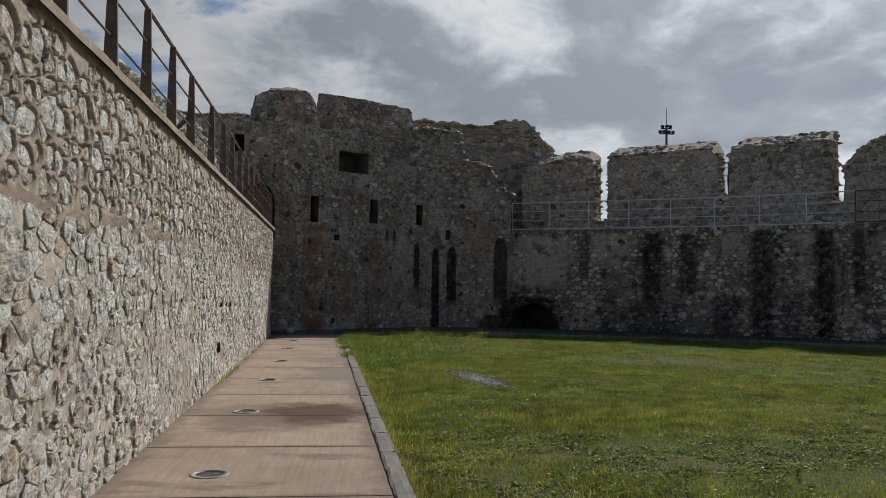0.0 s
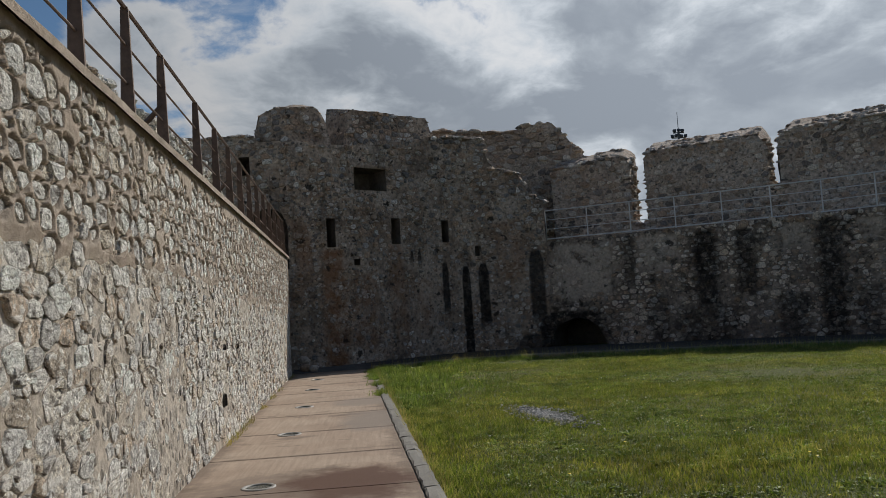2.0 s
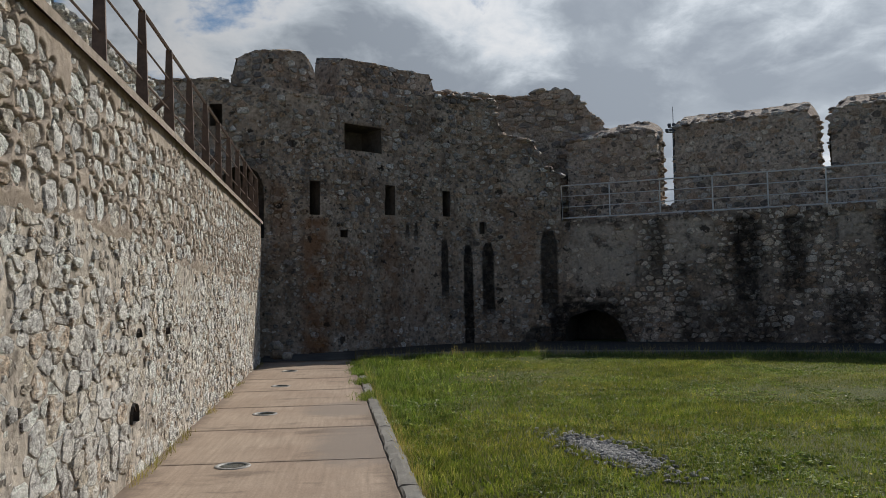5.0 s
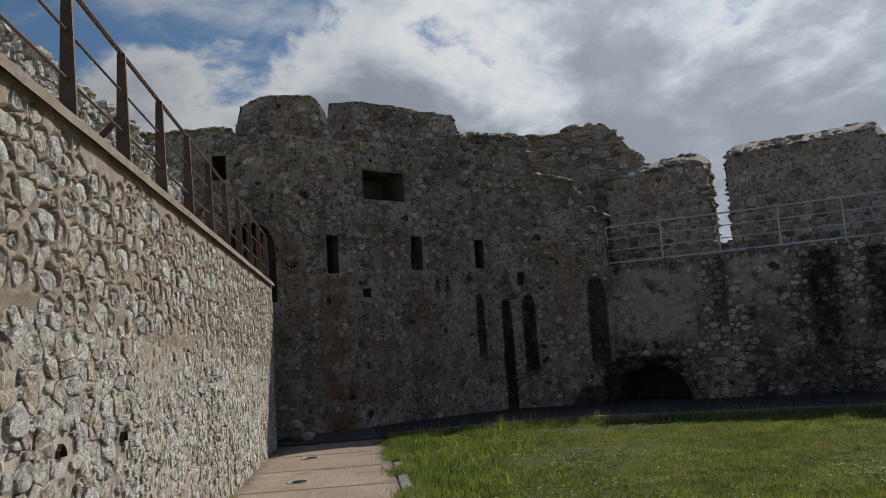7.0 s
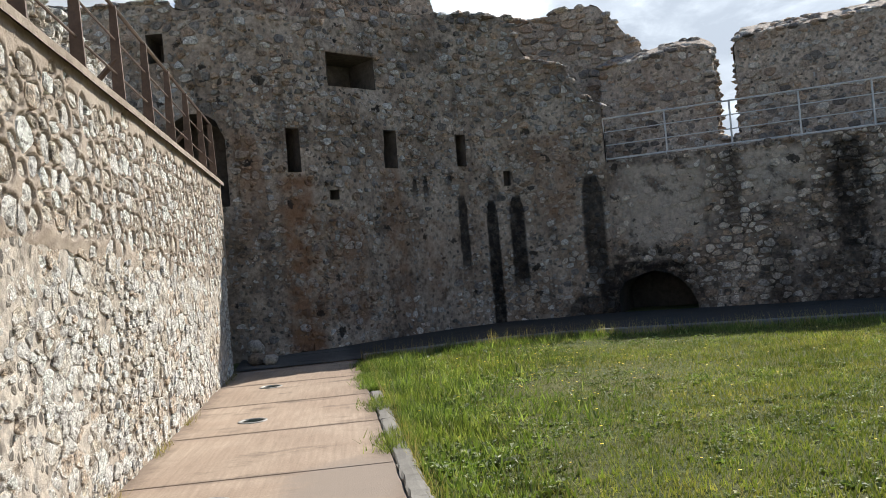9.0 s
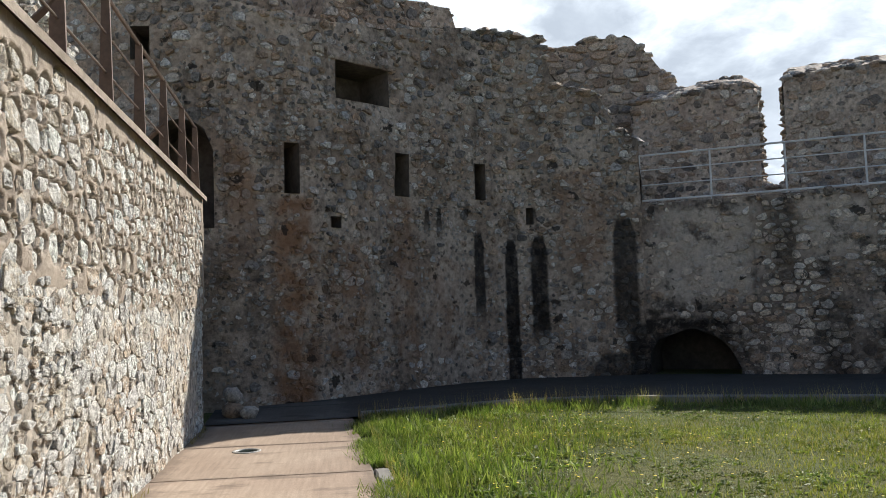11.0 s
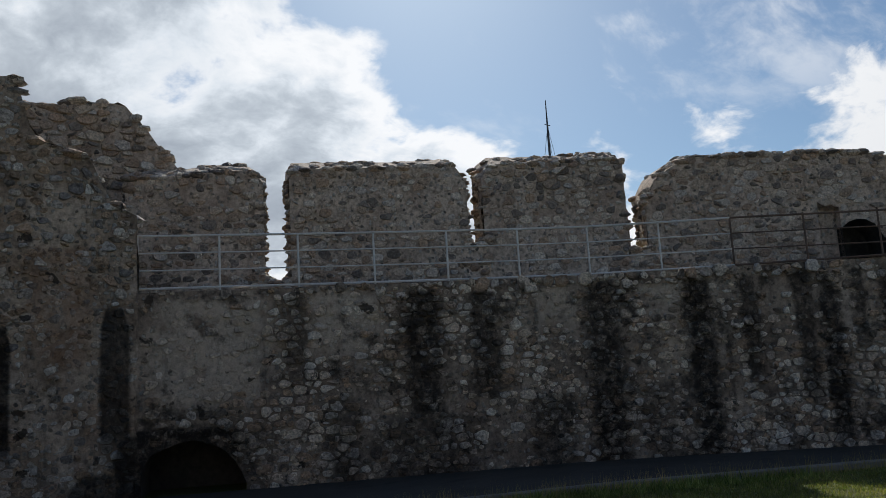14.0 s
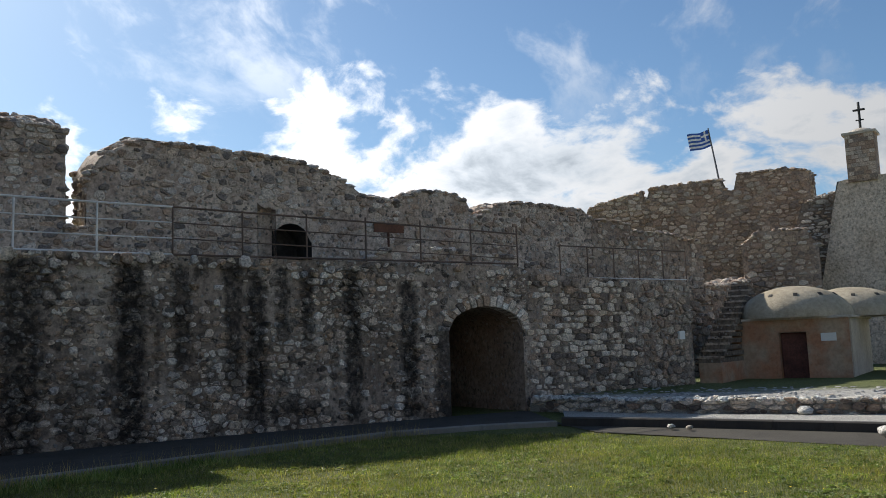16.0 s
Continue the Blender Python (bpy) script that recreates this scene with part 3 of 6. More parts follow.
def cells(u0, u1, z0, z1, du, dz, rng, jitter=0.42):
    """Irregular cells that fill a stretch of wall like rubble: centre and outline of each."""
    nu, nz = max(1, round((u1 - u0) / du)), max(1, round((z1 - z0) / dz))
    pts = {}
    for j in range(-2, nz + 2):
        for i in range(-2, nu + 2):
            pts[i, j] = (u0 + (i + 0.5 + 0.5 * (j % 2) + rng.uniform(-jitter, jitter)) * (u1 - u0) / nu, z0 + (j + 0.5 + 0.62 * rng.uniform(-jitter, jitter)) * (z1 - z0) / nz)
    out = []
    k = du / dz
    pull = {key: rng.choice((-1, -0.6, 0, 0.3, 1)) * 0.30 * du * dz for key in pts}
    for j in range(nz):
        for i in range(nu):
            cx, cz = pts[i, j]
            poly = [(cx - du, cz - dz), (cx + du, cz - dz), (cx + du, cz + dz), (cx - du, cz + dz)]
            for dj in (-2, -1, 0, 1, 2):
                for di in (-2, -1, 0, 1, 2):
                    if not (di or dj) or (i + di, j + dj) not in pts:
                        continue
                    qx, qz = pts[i + di, j + dj]
                    nx, nzv = (qx - cx) / k, (qz - cz) * k
                    share = min(max(0.5 + (pull[i, j] - pull[i + di, j + dj]) / (2 * (nx * (qx - cx) + nzv * (qz - cz)) + 1e-9), 0.22), 0.78)
                    mx, mz = cx + (qx - cx) * share, cz + (qz - cz) * share
                    new_poly = []
                    for a, b in zip(poly, poly[1:] + poly[:1]):
                        sa = (a[0] - mx) * nx + (a[1] - mz) * nzv
                        sb = (b[0] - mx) * nx + (b[1] - mz) * nzv
                        if sa <= 0:
                            new_poly.append(a)
                        if (sa < 0 < sb) or (sb < 0 < sa):
                            t = sa / (sa - sb)
                            new_poly.append((a[0] + (b[0] - a[0]) * t, a[1] + (b[1] - a[1]) * t))
                    poly = new_poly
                    if len(poly) < 3:
                        break
                if len(poly) < 3:
                    break
            if len(poly) >= 3:
                out.append(poly)
    return out


def outline(poly, gap, rounds=1, most=9):
    """A cell drawn in by the joint's width, with its corners worn off."""
    cx, cz = sum(p[0] for p in poly) / len(poly), sum(p[1] for p in poly) / len(poly)
    small = []
    for x, z in poly:
        r = math.hypot(x - cx, z - cz)
        s = max(0.25, 1 - gap * 1.25 / max(r, 1e-4))
        small.append((cx + (x - cx) * s, cz + (z - cz) * s))
    for _ in range(rounds):
        cut = []
        for a, b in zip(small, small[1:] + small[:1]):
            cut.append((a[0] * 0.8 + b[0] * 0.2, a[1] * 0.8 + b[1] * 0.2))
            cut.append((a[0] * 0.2 + b[0] * 0.8, a[1] * 0.2 + b[1] * 0.8))
        small = cut
    while len(small) > most:
        gaps = [math.dist(small[i], small[(i + 1) % len(small)]) for i in range(len(small))]
        small.pop(gaps.index(min(gaps)))
    return (cx, cz), small


def stone(geo, line, mid, ring, base, proud, rng, tilt=0.25):
    """One stone: a sunk foot, a worn shoulder and an uneven face."""
    cx, cz = mid
    tu, tz = rng.uniform(-tilt, tilt), rng.uniform(-tilt, tilt)
    loops = []
    for s, d in ((1.0, base - 0.06), (0.97, base + proud * 0.55), (0.87, base + proud * 0.95), (0.45, base + proud)):
        loop = []
        for x, z in ring:
            u, v = cx + (x - cx) * s, cz + (z - cz) * s
            w = d + ((u - cx) * tu + (v - cz) * tz) * (s < 1) + rng.uniform(-0.22, 0.22) * proud * (s < 1)
            loop.append(geo.put(line.place(u, v, w), (u, v)))
        loops.append(loop)
    n = len(ring)
    turn = sum(a[0] * b[1] - b[0] * a[1] for a, b in zip(ring, ring[1:] + ring[:1])) > 0
    for a, b in zip(loops, loops[1:]):
        for i in range(n):
            f = (a[i], a[(i + 1) % n], b[(i + 1) % n], b[i])
            geo.f.append(f if turn else f[::-1])
    geo.f.append(tuple(loops[-1]) if turn else tuple(loops[-1][::-1]))


LAST = []   # the separate stones of walls, linked at the end of the file


def rubble(parent, line, u0, u1, low, top, holes, du, dz, gap, base, proud, mat, seed, keep=1.0, patch=0.0, pick=None, rounds=1, name="stone", rest="stonework", jitter=0.42, tilt=0.2, skip=()):
    """Rubble stones over a stretch of wall. pick(u, z): which stones are pieces of their own; the rest are one part."""
    rng = random.Random(seed)
    joined, single = Geo(), []
    zmax = max(top(u0 + (u1 - u0) * i / 60) for i in range(61))
    for poly in cells(u0, u1, low, zmax, du, dz, rng, jitter):
        mid, ring = outline(poly, gap * rng.choice((0.4, 0.7, 1.0, 1.4, 2.6)), rounds)
        u, z = mid
        if rng.random() > keep + patch * 2 * noise.noise((u * 0.45, z * 0.6, seed + 0.5)):
            continue
        if any(b > top(min(max(a, u0), u1)) + 0.02 or b < low - 0.03 or not u0 - 0.05 < a < u1 + 0.05 for a, b in ring) or any(h.has(a, b, 0.01) for h in holes for a, b in ring):
            continue
        if any(abs(u - p) < w and b < z < t and rng.random() < 0.6 for p, w, t, b, _ in skip):
            continue
        own = pick is not None and len(single) < 290 and pick(u, z)
        g = Geo() if own else joined
        stone(g, line, mid, ring, base + relief(u, z, 0.02, seed), proud * rng.uniform(0.5, 1.5), rng, tilt)
        if own:
            single.append(g)
    part(rest, joined, mat, parent, kind="stuff")
    LAST.append((name, single, mat, parent))


def crest(parent, line, u0, u1, top, deep, mat, seed, size=0.22, rise=0.0, count=None, name="crest_rubble"):
    """Loose-looking stones bedded along a broken wall top."""
    rng = random.Random(seed)
    g = Geo()
    for _ in range(count or int((u1 - u0) * deep * 16)):
        u, k = rng.uniform(u0, u1), rng.random() ** 2.2
        boulder(g, line.place(u, top(u) + rise * k - 0.02, -deep * k - 0.01), [rng.uniform(0.35, 0.85) * size, rng.uniform(0.35, 0.85) * size, rng.uniform(0.18, 0.36) * size], rng, 6)
    part(name, g, mat, parent, kind="stuff")


def boulder(geo, at, half, rng, n=7):
    """A worn field stone."""
    a0 = rng.uniform(0, 6.28)
    rings = []
    for k, (s, h) in enumerate(((0.55, -0.9), (1.0, -0.25), (0.92, 0.45), (0.5, 0.95))):
        ring = []
        for i in range(n):
            a = a0 + 2 * math.pi * i / n
            q = 1 + rng.uniform(-0.2, 0.2)
            ring.append(geo.put(Vector(at) + Vector((math.cos(a) * half[0] * s * q, math.sin(a) * half[1] * s * q, half[2] * (h + rng.uniform(-0.12, 0.12)))), (at[0], at[2])))
        rings.append(ring)
    for a, b in zip(rings, rings[1:]):
        for i in range(n):
            geo.f.append((a[i], a[(i + 1) % n], b[(i + 1) % n], b[i]))
    geo.f.append(tuple(rings[0][::-1])), geo.f.append(tuple(rings[-1]))


def setting(name, label, category):
    return tagged(new(name), label, category, "", "structure")


# ---- plan ----
LEFT = Line([(-1.2, -13.0), (-2.0, 7.2), (-2.74, 25.9)], -1)
TOWER = Line([(-7, 28.6), (-4.4, 28.2), (-2.6, 28.0), (-1.2, 28.7), (0.3, 29.9), (1.6, 30.8), (2.9, 31.3), (4.1, 31.1), (5.45, 30.95)], -1, 0.0)
RIGHT = Line([(5.45, 30.95), (8.14, 29.5), (10.1, 28.4), (12.57, 26.9), (14.5, 25.2), (16.5, 23.1), (19.5, 19.9), (22, 17.4), (25.35, 14.05)], -1)
PARAPET = Line([tuple((p - n * 3.2).xy) for p, n in zip(RIGHT.p, RIGHT.n)][:-1] + [(29.0, 15.0), (31.6, 12.4)], -1)
WALK_Z, LEFT_Z = 3.58, 3.2


# ---- ground ----
def ground():
    g = Geo()
    n = 90
    xs = [-300] + [-14 + 64 * i / n for i in range(n + 1)] + [300]
    ys = [-300] + [-16 + 64 * i / n for i in range(n + 1)] + [400]
    def h(x, y):
        near = 1.0 if 0.9 < x < 30 and 0 < y < 40 else 0.0
        return -0.03 + near * (0.014 * noise.noise((x * 0.35, y * 0.35, 2)) + 0.028)
    g.grid([[((x, y, h(x, y)), (x, y)) for x in xs] for y in ys])
    tagged(part("ground", g, M_LAWN, None, "patchy spring lawn with bare soil", True), "", "ground", "", "structure")


ground()


def edge_x(y):
    """The lawn-side edge of the long path."""
    return 0.26 - 0.0475 * (y - 6.6)


def left_x(y):
    return LEFT.at(0)[0].x if y < -13 else (-1.2 - 0.8 * (y + 13) / 20.2 if y < 7.2 else -2.0 - 0.74 * (y - 7.2) / 18.7)


def long_path():
    root = setting("pavement_long", "pinkish washed concrete path slabs with straight joints", "path")
    bed = Geo()
    ys = [-14 + 2 * i for i in range(22)]
    bed.grid([[((left_x(y), y, -0.012), (0, y)), ((edge_x(y), y, -0.012), (1, y))] for y in ys if y < 27.5], True)
    part("bed", bed, M_KERB, root)
    slabs = []
    for k in range(-11, 10):
        a, b = 8.39 + 1.95 * k + 0.006, 8.39 + 1.95 * (k + 1) - 0.006
        g = Geo()
        lo = [(left_x(a) - 0.05, a), (edge_x(a) - 0.012, a), (edge_x(b) - 0.012, b), (left_x(b) - 0.05, b)]
        mid = Vector((sum(p[0] for p in lo) / 4, sum(p[1] for p in lo) / 4))
        rings = []
        for s, z in ((1, -0.06), (1, 0.004), (None, 0.012)):
            rings.append([g.put((*(Vector(p) + ((mid - Vector(p)).normalized() * 0.012 if s is None else Vector((0, 0)))), z)) for p in lo])
        for r, q in zip(rings, rings[1:]):
            for i in range(4):
                g.f.append((r[i], r[(i + 1) % 4], q[(i + 1) % 4], q[i]))
        g.f.append(tuple(rings[-1]))
        slabs.append(g)
    LAST.append(("slab", slabs, M_PATH, root))
    kerb = setting("kerb_long", "weathered grey concrete kerb beside the lawn", "kerb")
    rng = random.Random(5)
    stones = []
    for k in range(34):
        y = -12 + k * 1.0
        if y > 25.5:
            break
        g = Geo()
        c = Matrix.Translation((edge_x(y + 0.5) + 0.085, y + 0.5, 0)) @ pose(0, 0, 0, 0, rng.uniform(-1.5, 1.5), 2.7 + rng.uniform(-0.4, 0.4))
        sec = [(-0.085, -0.03), (-0.087, 0.02), (-0.07, 0.034), (0.0, 0.038), (0.055, 0.032), (0.07, 0.012), (0.07, -0.03)]
        rows = []
        for q in range(9):
            v = -0.495 + 0.99 * q / 8
            rows.append([(c @ Vector((x + rng.uniform(-0.009, 0.009), v, z + (rng.uniform(-0.009, 0.006) if z > 0 else 0))), (0, 0)) for x, z in sec])
        g.grid(rows)
        g.f.append(tuple(range(7))[::-1]), g.f.append(tuple(range(56, 63)))
        stones.append(g)
    LAST.append(("kerbstone", stones, M_KERB, kerb))


long_path()


def round_path():
    """The grey path in the shade of the tower and the curtain wall, with its kerb."""
    root = setting("pavement_round", "grey concrete path along the foot of the walls", "path")
    pts = [(-2.9, 27.9)] + [tuple(p.xy) for p in TOWER.p[2:]] + [tuple(p.xy) for p in RIGHT.p[1:7]] + [(20.6, 18.4)]
    inner = [(-2.75, 25.95), (-0.72, 26.1), (0.6, 26.5), (1.9, 26.85), (3.3, 26.75), (4.7, 26.2), (6.0, 25.6), (7.6, 25.0), (9.7, 24.1), (11.0, 23.3), (12.3, 22.5), (13.9, 21.5), (15.3, 20.4), (16.5, 18.6), (16.9, 17.3)]
    g = Geo()
    n = 60
    a, b = Line(pts), Line(inner)
    g.grid([[(Vector((*(a.at(a.length * i / n)[0]).xy, 0.03)), (0, 0)) for i in range(n + 1)], [(Vector((*(b.at(b.length * i / n)[0]).xy, 0.03)), (0, 0)) for i in range(n + 1)]], True)
    part("surface", g, M_SHADE_GREY, root)
    far = [(16.9, 17.3), (15.85, 14.5), (14.65, 11.9), (12.5, 7.0)]
    near = [(15.4, 16.6), (14.1, 14.5), (12.6, 12.3), (10.6, 7.4)]
    g = Geo()
    c, d = Line(far), Line(near)
    g.grid([[(Vector((*(c.at(c.length * i / 12)[0]).xy, 0.012)), (0, 0)) for i in range(13)], [(Vector((*(d.at(d.length * i / 12)[0]).xy, 0.012)), (0, 0)) for i in range(13)]])
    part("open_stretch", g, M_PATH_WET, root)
    kerb = setting("kerb_round", "pale raised concrete kerb between path and lawn", "kerb")
    for line, h, w, end in ((b, 0.10, 0.16, b.length), (c, 0.17, 0.20, c.length)):
        stones = []
        u = 2.2 if line is b else 0.0
        while u + 1 < end:
            g = Geo()
            rows = []
            for x, z in ((-w / 2, -0.05), (-w / 2, h - 0.02), (-w / 2 + 0.02, h), (w / 2 - 0.02, h), (w / 2, h - 0.02), (w / 2, -0.05)):
                rows.append([(line.place(u + 0.004 + 0.992 * k / 2, z, x), (0, 0)) for k in range(3)])
            g.grid(rows)
            for k in (0, 2):
                f = tuple(i * 3 + k for i in range(6))
                g.f.append(f if k else f[::-1])
            stones.append(g)
            u += 1.0
        # far kerb: the shade on its face is painted with the darkened grey
        LAST.append(("kerbstone", stones, M_KERB if line is b else M_SHADE_GREY, kerb))


round_path()


def ground_lights():
    first = None
    for x, y in ((-1.05, 3.75), (-1.23, 7.2), (-1.40, 10.65), (-1.50, 14.1), (-1.62, 17.45), (-1.76, 20.8), (-1.87, 23.6)):
        if first is None:
            first = tagged(new("ground_light"), "round recessed ground light with a worn steel ring in the path", "ground light", "lights along the path")
            g = Geo()
            prof = [(0.162, 0.0), (0.160, 0.007), (0.152, 0.010), (0.122, 0.009), (0.118, -0.02)]
            g.grid([[((r * math.cos(t), r * math.sin(t), z), (0, 0)) for t in [2 * math.pi * k / 28 for k in range(29)]] for r, z in prof])
            part("ring", g, M_STEEL, first, smooth=True)
            g = Geo()
            g.f.append(tuple(g.put((0.119 * math.cos(t), 0.119 * math.sin(t), 0.002)) for t in [2 * math.pi * k / 28 for k in range(28)]))
            part("glass", g, M_DARK_GLASS, first)
            first.matrix_basis = pose(x, y, 0.012)
        else:
            copy_thing(first, pose(x, y, 0.012, 0, 0, y * 40))


ground_lights()


# ---- retaining wall with the railing ----
def seam(u):
    """Where the brown pointing ends on the retaining wall."""
    return 2.08 - 0.36 * min(max((u - 27) / 7, 0), 1) + 0.10 * noise.noise((u * 0.5, 0, 1)) + 0.11 * noise.noise((u * 2.6, 0, 1))


def chipped(u0, u1, low, high, deep, seed):
    """A weep hole with a broken edge."""
    return Hole(u0, u1, low, lambda u: high - 0.5 * (high - low) * abs((u - u0) / (u1 - u0) * 2 - 1) ** 3 + 0.02 * noise.noise((u * 30, seed, 0)), deep, 4)


WEEPS = [chipped(26.62, 26.84, 0.48, 0.64, 0.35, 1), chipped(28.16, 28.28, 1.16, 1.23, 0.1, 2), chipped(26.86, 26.97, 1.19, 1.26, 0.08, 3)]


def left_wall():
    root = setting("wall_left", "sunlit rubble retaining wall, brown pointing above eroded joints", "wall")
    L = LEFT.length
    u_near = 14.5
    g = Geo()
    wall_face(g, LEFT, 0, L, -0.1, lambda u: 2.3, WEEPS, 0.12, 0.014, 2.0)
    part("joint_mortar", g, M_LEFT_JOINT, root, smooth=True)
    g = Geo()
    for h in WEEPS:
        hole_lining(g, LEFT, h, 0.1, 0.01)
    # lining colour carries the shade of the weep holes
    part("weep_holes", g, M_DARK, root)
    rng = random.Random(11)
    sockets, single, rest = [], [], Geo()
    for poly in cells(u_near, L, 1.5, 3.17, 0.225, 0.158, rng, 0.42):
        mid, ring = outline(poly, rng.choice((0.014, 0.018, 0.022, 0.028, 0.04)), 1, 10)
        u, z = mid
        if z + 0.01 < seam(u) or any(b > 3.15 or a > L - 0.02 for a, b in ring) or rng.random() < 0.02:
            continue
        sockets.append((mid, ring))
        own = 17 < u < 25 and len(single) < 290
        s = Geo() if own else rest
        stone(s, LEFT, mid, ring, 0.0, 0.026 * rng.uniform(0.6, 1.4), rng, 0.08)
        if own:
            single.append(s)
    part("upper_stonework", rest, M_LEFT_STONE, root, kind="stuff")
    LAST.append(("stone", single, M_LEFT_STONE, root))
    step = 0.0145
    n, m = int((L - u_near) / step), 92
    uu = u_near + (L - u_near) * np.arange(n + 1) / n
    low = np.array([seam(u) - 0.07 for u in uu])
    zz = low[None, :] + (LEFT_Z - low)[None, :] * (np.arange(m + 1) / m)[:, None]
    out = np.full(zz.shape, 0.034)
    for (cx, cz), ring in sockets:
        i0, i1 = np.searchsorted(uu, cx - 0.34), np.searchsorted(uu, cx + 0.34)
        du_, dz_ = uu[None, i0:i1] - cx, zz[:, i0:i1] - cz
        ang = np.arctan2(dz_, du_ + 0 * dz_)
        rad = np.hypot(du_ + 0 * dz_, dz_)
        a = np.array([math.atan2(z - cz, x - cx) for x, z in ring])
        r = np.array([math.hypot(x - cx, z - cz) for x, z in ring])
        o = np.argsort(a)
        rr = np.interp(ang, np.r_[a[o][-1] - 2 * np.pi, a[o], a[o][0] + 2 * np.pi], np.r_[r[o][-1], r[o], r[o][0]])
        k = np.clip((rad - rr - 0.006) / 0.012, 0, 1)
        out[:, i0:i1] = np.minimum(out[:, i0:i1], -0.008 + 0.042 * k * k * (3 - 2 * k))
    g = Geo()
    rows = []
    for j in range(m + 1):
        row = []
        for i in range(n + 1):
            u, z = uu[i], zz[j, i]
            d = out[j, i] + 0.007 * noise.noise((u * 5, z * 5, 4)) + 0.005 * noise.noise((u * 19, z * 19, 8))
            if j < 7:
                d = 0.008 + (j / 7) * (d - 0.008)
            row.append((LEFT.place(u, z, d), (u, z)))
        rows.append(row)
    g.grid(rows)
    part("pointing", g, M_LEFT_MORTAR, root, "brown lime pointing with sunk stones", True)
    rubble(root, LEFT, u_near, L - 0.01, -0.03, lambda u: seam(u) + 0.03, WEEPS, 0.235, 0.142, 0.005, 0.0, 0.010, M_LEFT_STONE, 21, 0.93, 0.2, lambda u, z: 17.5 < u < 25 and z > 0.2, 1, jitter=0.48, tilt=0.05)
    rubble(root, LEFT, u_near, L - 0.01, -0.03, lambda u: seam(u), WEEPS, 0.13, 0.065, 0.006, 0.002, 0.012, M_LEFT_STONE, 23, 0.25, 0.3, None, 1, rest="packing_stones", jitter=0.5, tilt=0.1)
    g = Geo()
    g.grid([[(LEFT.place(0, z, 0.03), (0, z)) for z in (0, LEFT_Z)], [(LEFT.place(14.5, z, 0.03), (14.5, z)) for z in (0, LEFT_Z)]], True)
    wall_shell(g, LEFT, 0, L, -0.1, lambda u: LEFT_Z, 0.62, 0.3, 0.0, 0.012, 3.0)
    part("core", g, M_LEFT_MORTAR, root)
    g = Geo()
    rows = []
    for d, z in ((0.085, LEFT_Z - 0.035), (0.09, LEFT_Z + 0.025), (0.075, LEFT_Z + 0.042), (-0.32, LEFT_Z + 0.05), (-0.33, LEFT_Z - 0.02)):
        rows.append([(LEFT.place(9 + (L - 9 + 0.02) * i / 120, z + 0.006 * noise.noise((i * 0.3, z, 0)), d + 0.008 * noise.noise((i * 0.4, d, 3))), (i, z)) for i in range(121)])
    g.grid(rows)
    part("coping", g, M_LEFT_MORTAR, root, "low mortar coping strip")
    quoins = Geo()
    rng = random.Random(8)
    z = 0.0
    while z < 2.9:
        h = rng.uniform(0.16, 0.3)
        w = rng.uniform(0.3, 0.55)
        p, nrm = LEFT.at(L)
        along = Vector((-nrm.y, nrm.x, 0))
        mat = Matrix((( nrm.x, along.x, 0, p.x), (nrm.y, along.y, 0, p.y), (0, 0, 1, 0), (0, 0, 0, 1)))
        quoins.box((-w, -0.02, z), (-0.02, 0.06 + rng.uniform(0, 0.03), z + h - 0.03), mat)
        z += h
    part("quoins", quoins, M_BRICK_STONE, root, kind="stuff")
    terrace = Geo()
    for z in (0.0, 3.12):
        for x, y in ((-30, -13), (-1.75, -13), (-3.2, 25.8), (-30, 25.8)):
            terrace.put(Vector((x, y, z)), (x, y))
    terrace.f += [(3, 2, 1, 0), (4, 5, 6, 7), (0, 1, 5, 4), (1, 2, 6, 5), (2, 3, 7, 6), (3, 0, 4, 7)]
    tagged(part("terrace_fill", terrace, M_LEFT_JOINT, None, "raised earth terrace behind the retaining wall"), "", "terrace", "", "structure")


left_wall()


